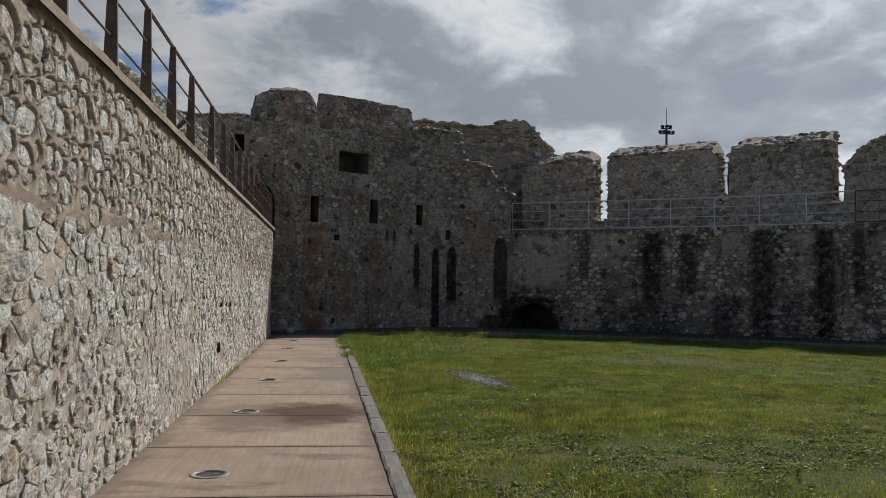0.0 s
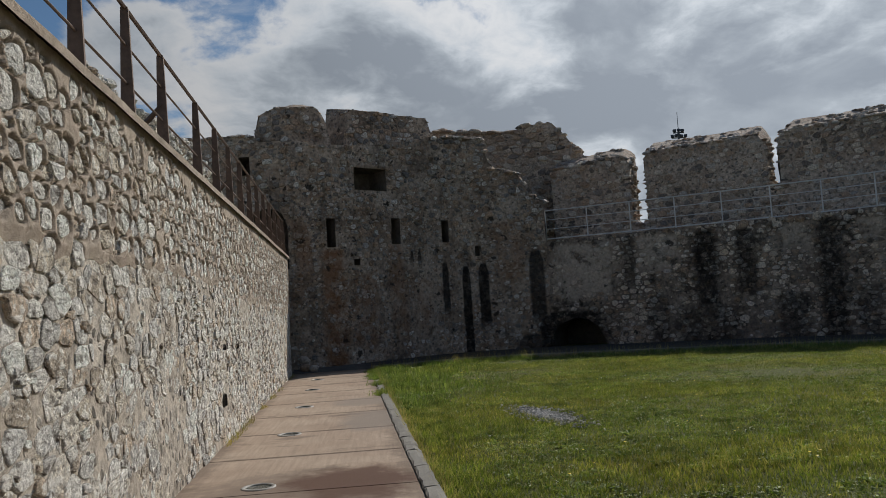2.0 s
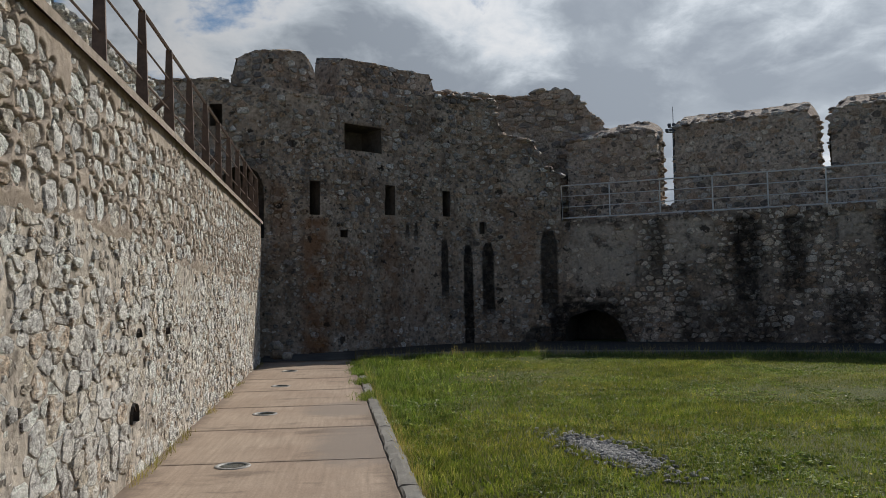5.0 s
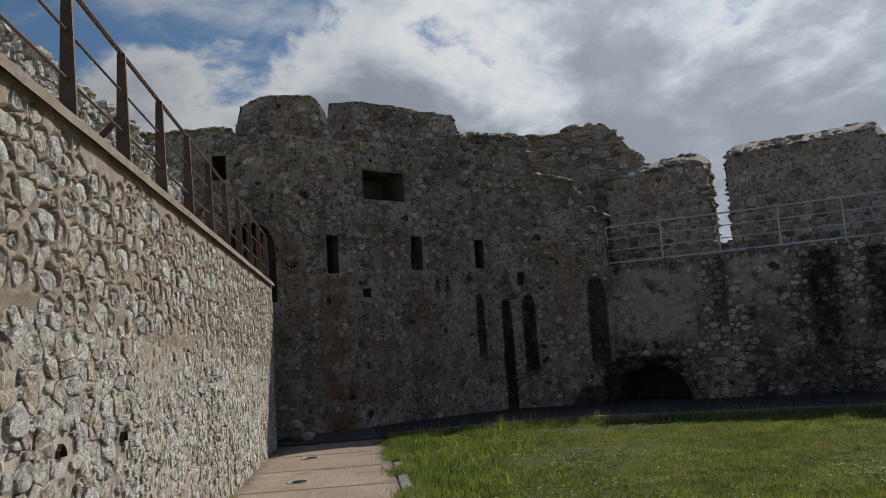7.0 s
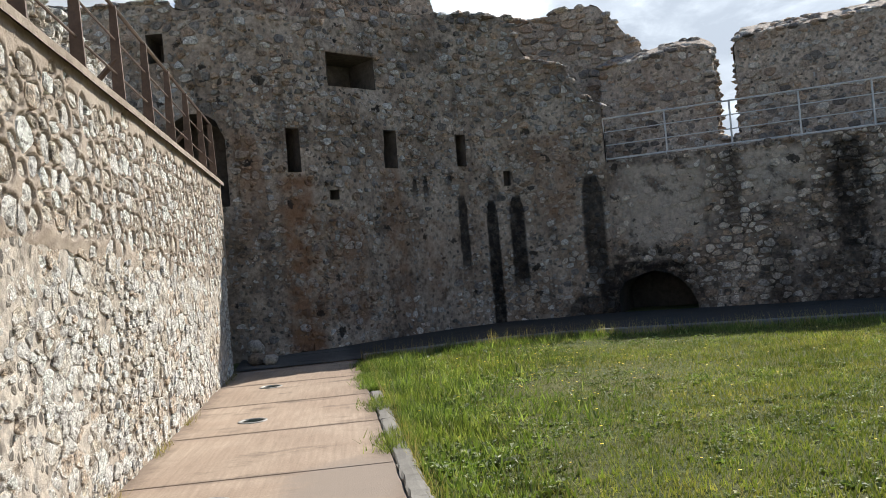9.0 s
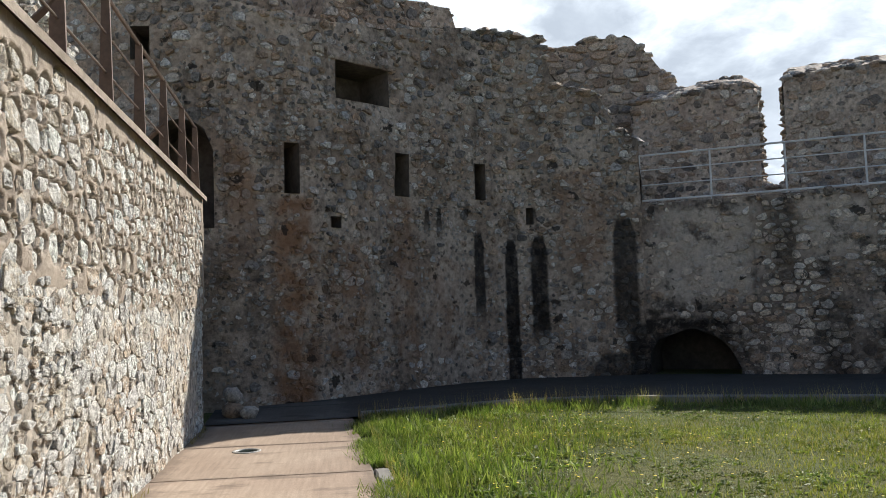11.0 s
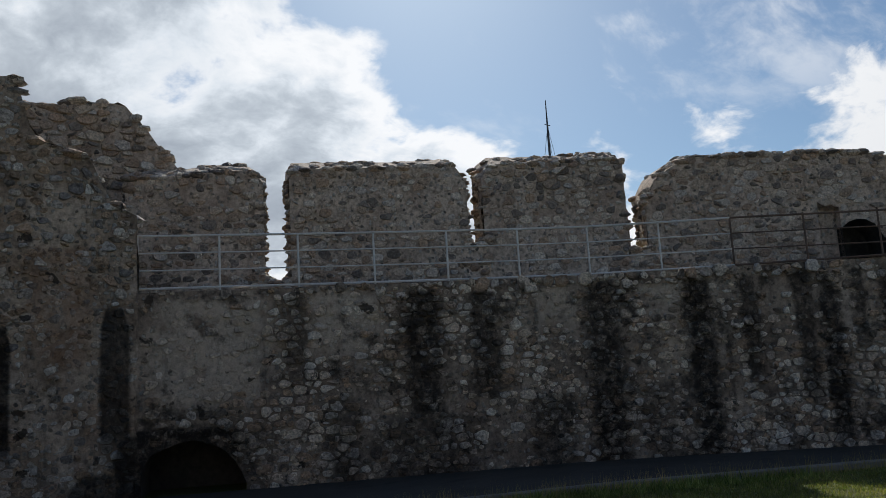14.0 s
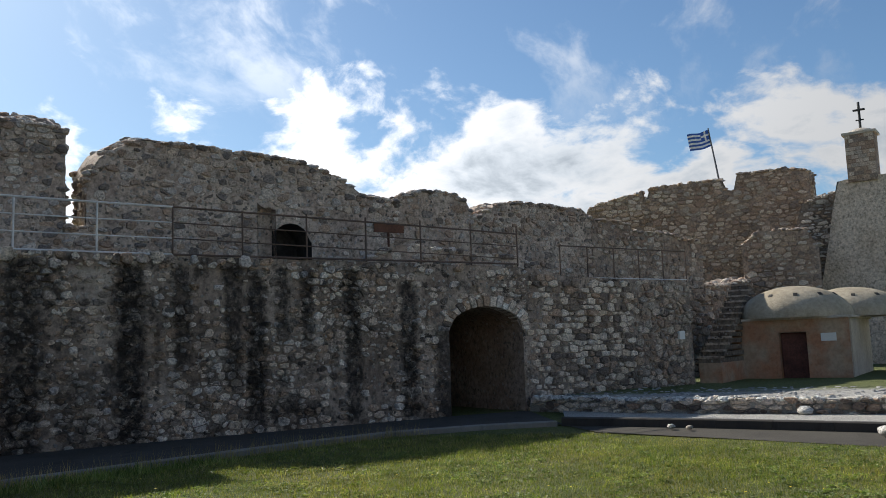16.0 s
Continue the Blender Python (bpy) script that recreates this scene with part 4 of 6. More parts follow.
def left_railing():
    root = tagged(new("railing"), "brown steel railing with tapered flat posts on the retaining wall", "railing")
    top = LEFT_Z + 0.04
    us = [14.7 + 1.33 * k for k in range(8)] + [25.9] + [27.35 + 1.3 * k for k in range(12)]
    us = [u for u in us if u < LEFT.length] + [LEFT.length - 0.04]
    post = None
    for k, u in enumerate(us):
        p, nrm = LEFT.at(u)
        g = Geo()
        base = LEFT.place(u, top, -0.06)
        along = Vector((nrm.y, -nrm.x, 0)) * -1
        rings = []
        for z, w in ((-0.05, 0.060), (0.03, 0.058), (0.96, 0.032), (0.985, 0.028)):
            rings.append([g.put(base + nrm * (w * a) + along * (0.016 * b) + Vector((0, 0, z))) for a, b in ((-1, -1), (1, -1), (1, 1), (-1, 1))])
        for a, b in zip(rings, rings[1:]):
            for i in range(4):
                g.f.append((a[i], a[(i + 1) % 4], b[(i + 1) % 4], b[i]))
        g.f.append(tuple(rings[-1]))
        q = part("post", g, M_CORTEN, root)
        g = Geo()
        g.box((-0.09, -0.05, -0.0), (0.09, 0.05, 0.012), Matrix.Translation(base) @ Matrix(((nrm.x, along.x, 0), (nrm.y, along.y, 0), (0, 0, 1))).to_4x4())
        part("base_plate", g, M_CORTEN, q)
        if k % 3 == 1 and k > 6:
            g = Geo()
            g.tube([base - nrm * 0.5 + Vector((0, 0, -0.04)), base + Vector((0, 0, 0.48))], 0.028, 4)
            part("brace", g, M_CORTEN, q)
    for z, r in ((0.985, 0.021), (0.66, 0.011), (0.33, 0.011)):
        g = Geo()
        g.tube([LEFT.place(u, top + z, -0.06) for u in us], r, 6)
        part("rail", g, M_CORTEN, root)


left_railing()


def terrace_ruin():
    line = Line([(-3.95, 13.0), (-4.25, 18.0), (-4.55, 26.4)], -1)
    top = profile([(0, 5.0), (4.2, 5.3), (6.8, 5.46), (8.8, 5.56), (10.6, 5.50), (12.9, 5.42), (13.4, 5.2)], 0.09, 3.0)
    root = setting("wall_ruin", "broken rubble wall standing on the terrace", "wall")
    g = Geo()
    wall_face(g, line, 0, 13.4, 3.0, top, [], 0.25, 0.03, 6.0)
    wall_shell(g, line, 0, 13.4, 3.0, top, 0.9, 0.35)
    part("core", g, M_LEFT_JOINT, root, smooth=True)
    rubble(root, line, 0, 13.4, 3.0, top, [], 0.19, 0.15, 0.012, 0.01, 0.08, M_LEFT_STONE, 31, 0.98)
    crest(root, line, 0, 13.4, top, 0.9, M_LEFT_STONE, 32, 0.3)


terrace_ruin()


# ---- tower ----
SLITS = [Hole(5.38, 5.66, 3.62, 4.5, 0.7), Hole(7.82, 8.16, 3.72, 4.55, 0.5), Hole(9.86, 10.1, 3.76, 4.5, 0.6), Hole(6.45, 7.72, 5.42, 6.12, 0.9),
         Hole(2.78, 3.1, 5.9, 6.46, 0.8), Hole(6.28, 6.5, 3.05, 3.25, 0.3), Hole(11.05, 11.2, 3.25, 3.6, 0.25), Hole(3.0, 4.15, 3.0, lambda u: 4.3 + 0.55 * math.sqrt(max(0.0, 1 - ((u - 3.575) / 0.575) ** 2)), 1.2, 8)]


def tower():
    root = setting("wall_tower", "shaded curved tower wall of stained rubble with slit windows", "tower wall")
    top = profile([(0, 7.05), (1.5, 7.15), (3.25, 7.1), (3.4, 6.9), (5.8, 6.8), (6.3, 6.8), (7.9, 7.0), (9.6, 7.32), (10.6, 7.4), (11.45, 7.26), (11.55, 6.95), (11.75, 6.2), (12.2, 6.12), (12.65, 6.0), (12.75, 5.75), (12.98, 5.3), (13.2, 5.1), (13.5, 4.98), (13.62, 4.8)], 0.06, 1.0)
    L = TOWER.length
    g = Geo()
    wall_face(g, TOWER, 0, L, -0.1, top, SLITS, 0.17, 0.035, 1.0)
    wall_shell(g, TOWER, 0, L, -0.1, top, 3.4, 0.5, 0.15, 0.06)
    part("core", g, M_TOWER_MORTAR, root, smooth=True)
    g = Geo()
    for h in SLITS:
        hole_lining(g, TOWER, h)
    # slit reveals use the darker colour in place of deep shade
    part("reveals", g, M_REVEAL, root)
    rubble(root, TOWER, 3.3, L - 0.02, 0.0, lambda u: 4.35 + 0.3 * noise.noise((u * 0.6, 2.0, 0)), SLITS, 0.19, 0.145, 0.020, -0.012, 0.036, M_TOWER_STONE, 41, 0.56, 0.45, lambda u, z: 4.4 < u < 10 and 0.1 < z < 2.6, 1, tilt=0.3)
    rubble(root, TOWER, 3.3, L - 0.02, 4.3, top, SLITS, 0.21, 0.15, 0.022, -0.01, 0.06, M_TOWER_STONE, 44, 0.85, 0.30, None, 1, tilt=0.35)
    rubble(root, TOWER, 3.3, L - 0.02, 0.0, top, SLITS, 0.11, 0.08, 0.012, -0.004, 0.034, M_TOWER_STONE, 48, 0.10, 0.3, None, 1, rest="packing_stones", tilt=0.3)
    rubble(root, TOWER, 0, 3.3, 3.0, top, SLITS, 0.225, 0.16, 0.020, 0.0, 0.035, M_TOWER_STONE, 42, 0.92, 0.3)
    for a, b, k in ((0, 3.2, 43), (9.7, L, 47)):
        crest(root, TOWER, a, b, top, 0.8, M_TOWER_STONE, k, 0.26, 0.0, int(14 * (b - a)))
    g = Geo()
    rows = [(6.25, 7.85, 6.13, 6.44, 0.035)]
    for u0, u1, z0, z1, d in rows:
        g.grid([[(TOWER.place(u0 + (u1 - u0) * i / 6, z, dd), (u0, z)) for i in range(7)] for z, dd in ((z0, -0.5), (z0, d), (z0 + 0.06, d + 0.02), (z1 - 0.05, d), (z1, d - 0.04), (z1, -0.3))])
    part("lintel", g, M_TOWER_MORTAR, root)
    back = Line([(0.5, 34.6), (4.0, 35.4), (5.7, 35.3), (6.66, 35.0), (7.94, 34.7)], -1)
    btop = profile([(0, 8.3), (2.5, 8.42), (4.95, 8.28), (5.05, 8.28), (5.2, 8.5), (6.4, 8.56), (6.7, 8.2), (7.0, 7.85), (7.57, 7.1), (7.7, 6.9)], 0.08, 2.0)
    blk = setting("wall_tower_back", "ruined stepped upper wall behind the tower", "wall")
    g = Geo()
    wall_face(g, back, 0, 7.7, 3.4, btop, [], 0.25, 0.03, 7.0)
    wall_shell(g, back, 0, 7.7, 3.4, btop, 1.0, 0.35)
    part("core", g, M_TOP_MORTAR, blk, smooth=True)
    rubble(blk, back, 0, 7.65, 4.2, btop, [], 0.32, 0.19, 0.02, 0.0, 0.06, M_TOP_STONE, 45, 0.92)
    crest(blk, back, 0, 7.7, btop, 0.8, M_TOP_STONE, 46, 0.3)


tower()


def merlon(name, label, line, u0, u1, top, low, deep, rise, seed, holes=(), stone_mat=None, mortar=None, pick=None, du=0.25, dz=0.165, loose=0.24):
    root = setting(name, label, "merlon")
    g = Geo()
    wall_face(g, line, u0, u1, low, top, holes, 0.2, 0.025, seed)
    wall_shell(g, line, u0, u1, low, top, deep, 0.3, rise, 0.035, seed)
    part("core", g, mortar or M_TOP_MORTAR, root, smooth=True)
    if holes:
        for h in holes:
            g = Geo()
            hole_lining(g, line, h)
            # deep niches get the shade-coloured lining, shallow ones plain mortar
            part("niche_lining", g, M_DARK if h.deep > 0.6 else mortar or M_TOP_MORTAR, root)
    rubble(root, line, u0 + 0.02, u1 - 0.02, low, top, list(holes), du, dz, 0.022, -0.004, 0.042, stone_mat or M_TOP_STONE, seed + 60, 0.82, 0.35, pick, 1)
    rng = random.Random(seed)
    g = Geo()
    for u in (u0, u1):
        z = low
        while z < top(u):
            for _ in range(4):
                k, inset = rng.random(), (0.07 if u == u0 else -0.07) * rng.uniform(0.2, 1.5)
                boulder(g, line.place(u + inset, z + rise * k * 0.7 + rng.uniform(-0.06, 0.06), -deep * k), [rng.uniform(0.07, 0.20), rng.uniform(0.07, 0.20), rng.uniform(0.04, 0.11)], rng)
            z += rng.uniform(0.10, 0.17)
    part("flank_stones", g, stone_mat or M_TOP_STONE, root, smooth=True, kind="stuff")
    crest(root, line, u0, u1, top, deep, stone_mat or M_TOP_STONE, seed + 3, loose, rise)
    return root


MERLON = "weathered rubble merlon with a sloping worn top"
TOP_1 = TOWER.offset(1.6)
BLOCK_1 = Line([tuple(TOP_1.place(u, 0).xy) for u in (2.84, 4.0, 4.95)] + [tuple((TOP_1.place(4.95, 0) + Vector((0.40, 0.52, 0))).xy)], -1)
merlon("merlon_1", "weathered block on the tower with a pale flat top", BLOCK_1, 0.0, BLOCK_1.length, profile([(0.0, 7.55), (0.14, 8.1), (0.65, 8.28), (BLOCK_1.u[2] - 0.05, 8.36), (BLOCK_1.u[2] + 0.35, 8.12), (BLOCK_1.length - 0.1, 7.6), (BLOCK_1.length, 7.3)], 0.03, 2), 6.7, 1.2, 0.34, 71, stone_mat=M_TOWER_STONE, mortar=M_TOWER_MORTAR, loose=0.10)
merlon("merlon_2", "long tilted block of rubble on the tower", TOP_1, 6.0, 9.58, profile([(6.0, 7.25), (6.14, 7.7), (6.19, 8.3), (6.27, 8.46), (7.87, 8.48), (9.4, 8.36), (9.52, 8.2), (9.58, 7.85)], 0.03, 3), 6.7, 1.3, 0.30, 72, stone_mat=M_TOWER_STONE, mortar=M_TOWER_MORTAR, loose=0.10)
merlon("merlon_3", MERLON, PARAPET, -0.6, 2.34, profile([(-0.6, 6.52), (0.45, 6.56), (1.9, 6.70), (2.15, 6.62), (2.34, 6.4)], 0.03, 4), 3.5, 1.3, 0.50, 73)
merlon("merlon_4", MERLON, PARAPET, 2.92, 7.06, profile([(2.92, 6.5), (3.02, 6.72), (5, 6.74), (6.75, 6.80), (6.92, 6.6), (7.06, 6.3)], 0.03, 5), 3.5, 1.3, 0.50, 74)
merlon("merlon_5", MERLON, PARAPET, 7.44, 10.9, profile([(7.44, 6.45), (7.6, 6.65), (7.86, 6.82), (10.8, 6.82), (10.9, 6.7)], 0.03, 6), 3.5, 1.3, 0.50, 75)
NICHE = [Hole(15.36, 15.85, 3.5, lambda u: 5.36 - 0.25 * (u - 15.36) + 0.04 * math.sin(u * 23), 0.32, 4), Hole(15.85, 16.8, 3.5, lambda u: 4.3 + 0.62 * math.sqrt(max(0, 1 - ((u - 16.25) / 0.56) ** 2)), 1.0, 8)]
merlon("merlon_6", "long rubble parapet with a rounded crest and a dark niche", PARAPET, 11.36, 19.4, profile([(11.36, 5.72), (11.6, 6.18), (12.0, 6.5), (12.5, 6.72), (14.6, 6.68), (16.6, 6.52), (17.6, 6.22), (18.4, 5.72), (19.4, 5.68)], 0.04, 7), 3.5, 1.3, 0.30, 76, NICHE)
merlon("merlon_7", "loose broken heap of rubble on the wall walk", PARAPET, 19.4, 21.9, profile([(19.3, 5.62), (19.45, 5.85), (20.0, 6.02), (21.6, 5.98), (21.75, 5.7), (21.9, 5.4)], 0.12, 8), 3.5, 1.4, 0.0, 77, du=0.36, dz=0.2)
merlon("merlon_8", "rounded rubble parapet above the gate passage", PARAPET, 21.9, 26.6, profile([(21.9, 5.3), (22.6, 5.7), (23.3, 5.9), (24.6, 5.92), (26.2, 5.86), (26.6, 5.65)], 0.05, 9), 3.3, 1.3, 0.15, 78, stone_mat=M_BRICK_STONE)
merlon("merlon_9", "low shaded parapet wall beside the bastion", PARAPET, 26.6, 31.9, profile([(26.6, 5.6), (28.3, 5.55), (28.5, 5.3), (30.4, 5.25), (31.9, 5.0)], 0.05, 10), 3.0, 1.3, 0.15, 79, stone_mat=M_BRICK_STONE, mortar=M_BRICK_MORTAR)
for i, (a, b, z) in enumerate(((2.34, 2.92, 4.15), (7.06, 7.44, 4.88), (10.9, 11.36, 4.55))):
    merlon("merlon_sill_%d" % (i + 1), "low rubble sill between two merlons", PARAPET, a, b, profile([(a, z + 0.12), ((a + b) / 2, z - 0.05), (b, z + 0.1)], 0.05, i), 3.5, 1.2, 0.0, 85 + i)


# ---- curtain wall with the gate ----
def arch(u0, u1, spring, rise):
    mid, half = (u0 + u1) / 2, (u1 - u0) / 2
    return lambda u: spring + rise * math.sqrt(max(0.0, 1 - ((u - mid) / half) ** 2))


U_GATE = (17.85, 20.05)
GATE = Hole(U_GATE[0], U_GATE[1], -0.1, arch(*U_GATE, 2.0, 0.58), 5.0, 10)
CAVE_TOP = arch(0.02, 1.85, 0.08, 0.86)
CAVE = Hole(0.05, 1.82, -0.1, lambda u: CAVE_TOP(u) + 0.10 * noise.noise((u * 2.7, 1.3, 0.0)) - 0.12 * (u - 0.9), 1.6, 12)


def curtain():
    root = setting("wall_curtain", "shaded rubble curtain wall with black water stains and plaster patches", "wall")
    top = profile([(0, WALK_Z), (9, WALK_Z + 0.06), (19.5, WALK_Z), (20.8, WALK_Z - 0.05), (21.6, 3.36), (28.2, 3.25)], 0.015, 6.0)
    L = RIGHT.length
    g = Geo()
    wall_face(g, RIGHT, -0.3, L, -0.1, top, [GATE, CAVE], 0.17, 0.03, 5.0)
    part("core", g, M_WALL_MORTAR, root, smooth=True)
    g = Geo()
    wall_shell(g, RIGHT, 0, L, -0.1, top, 4.6, 0.5, 0.0, 0.01)
    part("walk_surface", g, M_TOP_MORTAR, root)
    g = Geo()
    hole_lining(g, RIGHT, GATE)
    part("passage_lining", g, M_BRICK_MORTAR, root)
    g = Geo()
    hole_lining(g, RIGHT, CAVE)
    # shade of the cave painted on as a near-black lining
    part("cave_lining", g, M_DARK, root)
    def mason(u, z):
        return 3.0 < u < 9.5 and z > 0.5
    rubble(root, RIGHT, 0.05, 20.2, 0.0, top, [GATE, CAVE], 0.215, 0.145, 0.020, -0.006, 0.052, M_WALL_STONE, 51, 0.86, 0.50, mason, 1, skip=PLASTER)
    rubble(root, RIGHT, 0.05, 20.2, 0.0, top, [GATE, CAVE], 0.115, 0.085, 0.012, -0.004, 0.04, M_WALL_STONE, 55, 0.2, 0.5, None, 1, rest="packing_stones", skip=PLASTER)
    rubble(root, RIGHT, 20.2, 24.0, 0.0, top, [GATE], 0.26, 0.155, 0.016, 0.0, 0.06, M_GATE_STONE, 52, 0.97, 0.1, None, 0, jitter=0.2)
    rubble(root, RIGHT, 24.0, L, 0.0, top, [GATE], 0.24, 0.17, 0.018, 0.0, 0.05, M_BRICK_STONE, 53, 0.95, 0.2, None, 1)
    rubble(root, RIGHT, 0.05, 20.6, WALK_Z - 0.16, lambda u: top(u) + 0.05, [], 0.26, 0.2, 0.015, 0.03, 0.06, M_WALL_STONE, 54, 0.75, 0.1, None, 2, jitter=0.3)
    voussoirs = []
    n = 19
    mid, half = sum(U_GATE) / 2, (U_GATE[1] - U_GATE[0]) / 2
    rng = random.Random(77)
    for k in range(n):
        g = Geo()
        corners = []
        for r in (1.0, 1.0 + rng.uniform(0.17, 0.34) / half):
            for a in (math.pi * (k + 0.06) / n, math.pi * (k + 0.94) / n):
                corners.append((mid - math.cos(a) * half * r, 2.0 + math.sin(a) * (0.58 + (r - 1) * half)))
        a, b, c, d = corners
        rows = []
        for dd, s in ((-0.3, 1), (0.04, 1), (0.07, 0.9)):
            cx, cz = sum(p[0] for p in corners) / 4, sum(p[1] for p in corners) / 4
            rows.append([(RIGHT.place(cx + (p[0] - cx) * s, cz + (p[1] - cz) * s, dd), p) for p in (a, b, d, c, a)])
        g.grid(rows, True)
        f = len(g.v)
        g.f.append((f - 5, f - 4, f - 3, f - 2))
        voussoirs.append(g)
    LAST.append(("arch_stone", voussoirs, M_WALL_STONE, root))
    g = Geo()
    rows = [[(RIGHT.place(u, z, d), (u, z)) for u, z in ((L - 0.62, 1.62), (L - 0.40, 1.62), (L - 0.40, 1.86), (L - 0.62, 1.86), (L - 0.62, 1.62))] for d in (-0.02, 0.09)]
    g.grid(rows, True)
    g.f.append((5, 6, 7, 8))
    tagged(part("sign_plate", g, M_WHITE, None), "small blank white plate fixed to the rubble wall", "sign")


curtain()


def walk_railing():
    root = tagged(new("railing"), "thin galvanised steel railing along the wall walk", "railing")
    z = WALK_Z + 0.06
    us = [-0.02 + 1.44 * k for k in range(15)]
    line = RIGHT
    for k, u in enumerate(us):
        g = Geo()
        g.tube([line.place(u, z - 0.03, -0.16), line.place(u, z + 1.0, -0.16)], 0.021, 6)
        part("post", g, M_GALV if u < 11 else M_CORTEN, root)
    for h, r in ((1.0, 0.022), (0.68, 0.014), (0.36, 0.014), (0.03, 0.024)):
        for a, b, mat in ((0, 8, M_GALV), (8, 14, M_CORTEN)):
            g = Geo()
            g.tube([line.place(us[k], z + h - (0.2 * max(0, k - 8) / 6 if h > 0.1 else 0), -0.16) for k in range(a, b + 1)], r, 6)
            part("rail", g, mat, root)
    second = tagged(new("railing"), "thin brown railing above the gate ramp", "railing")
    for k in range(6):
        g = Geo()
        u = 21.6 + k * 0.98
        g.tube([line.place(u, 3.3, -0.2), line.place(u, 4.2, -0.2)], 0.02, 6)
        part("post", g, M_CORTEN, second)
    for h in (4.2, 3.36):
        g = Geo()
        g.tube([line.place(21.6 + k * 0.98, h, -0.2) for k in range(6)], 0.018, 6)
        part("rail", g, M_GALV if h < 4 else M_CORTEN, second)


walk_railing()


# ---- beyond the gate: low terrace, stairs, domed house ----
def terrace_material():
    m, g = material("terrace_gravel_and_grass")
    p = g.add("ShaderNodeNewGeometry").outputs["Position"]
    xyz = g.add("ShaderNodeSeparateXYZ", Vector=p).outputs
    grit = g.noise(p, 26, 7, 0.75)
    stony = g.mix(1.0, (0.44, 0.42, 0.38, 1), g.ramp(grit, [(0.3, 0.45), (0.7, 1.35)]), "MULTIPLY")
    green = g.mix(1.0, (0.11, 0.125, 0.04, 1), g.ramp(grit, [(0.3, 0.5), (0.7, 1.5)]), "MULTIPLY")
    edge = g.math("ADD", xyz[0], g.math("MULTIPLY", g.noise(p, 0.8, 5), 4.0))
    finish(g, g.mix(g.range(edge, 22.0, 24.5), stony, green), 0.95, grit, 0.9, 0.05)
    return m


M_TERRACE = terrace_material()
STEP = Line([(20.7, 18.35), (19.0, 15.9), (17.75, 11.9), (16.4, 6.6), (15.6, 2.0)], -1)


def low_terrace():
    root = setting("terrace_low", "low gravel terrace held by a dry stone edge", "terrace")
    g = Geo()
    edge = [STEP.place(STEP.length * i / 30, 0.33 + 0.03 * noise.noise((i * 0.7, 0, 0)), 0) for i in range(31)]
    far = [Vector((48, p.y, 0.30)) for p in edge]
    n = 14
    g.grid([[(a.lerp(b, (k / n) ** 1.6) + Vector((0, 0, 0.03 * noise.noise((a.y, k * 1.0, 3)))), (0, 0)) for k in range(n + 1)] for a, b in zip(edge, far)])
    g.grid([[(Vector((p.x, p.y, -0.05)), (0, 0)) for p in edge], [(p, (0, 0)) for p in edge]])
    part("top", g, M_TERRACE, root)
    rubble(root, STEP, 0.1, 15.8, 0.0, lambda u: 0.36, [], 0.26, 0.12, 0.014, 0.0, 0.08, M_GATE_STONE, 91, 0.97)
    crest(root, STEP, 0.1, 15.8, lambda u: 0.35, 0.6, M_LEFT_STONE, 92, 0.20, 0.0, 260, "edge_stones")
    crest(root, STEP, 0.1, 15.8, lambda u: 0.34, 4.5, M_GRAVEL, 93, 0.10, 0.0, 900, "scattered_gravel")
    strip = Geo()
    a = Line([(17.05, 17.25), (15.98, 14.45), (14.78, 11.85), (12.6, 7.0)])
    strip.grid([[(Vector((*a.at(a.length * i / 12)[0].xy, 0.06)), (0, 0)) for i in range(13)], [(Vector((*STEP.at(1.0 + (STEP.length - 5) * i / 12)[0].xy, 0.05)), (0, 0)) for i in range(13)]], True)
    part("gravel_strip", strip, M_TERRACE, root)
    rng = random.Random(3)
    for x, y, r in ((15.6, 15.3, 0.07), (15.4, 15.0, 0.06), (13.9, 12.2, 0.13), (17.8, 12.6, 0.16)):
        g = Geo()
        boulder(g, (0, 0, 0.5 * r), (r * 1.5, r, r * 0.6), rng, 9)
        ob = tagged(part("field_stone", g, M_LEFT_STONE, None, "pale loose stone lying on the path", True), "", "stone", "loose stones")
        ob.location = (x, y, 0.04)


low_terrace()


# stone darkened in colour to hold the shade of the stair recess
M_STAIR = mortar_material("shade_dark_stone", (0.13, 0.10, 0.08), (0.20, 0.16, 0.125), flecks=0.6)


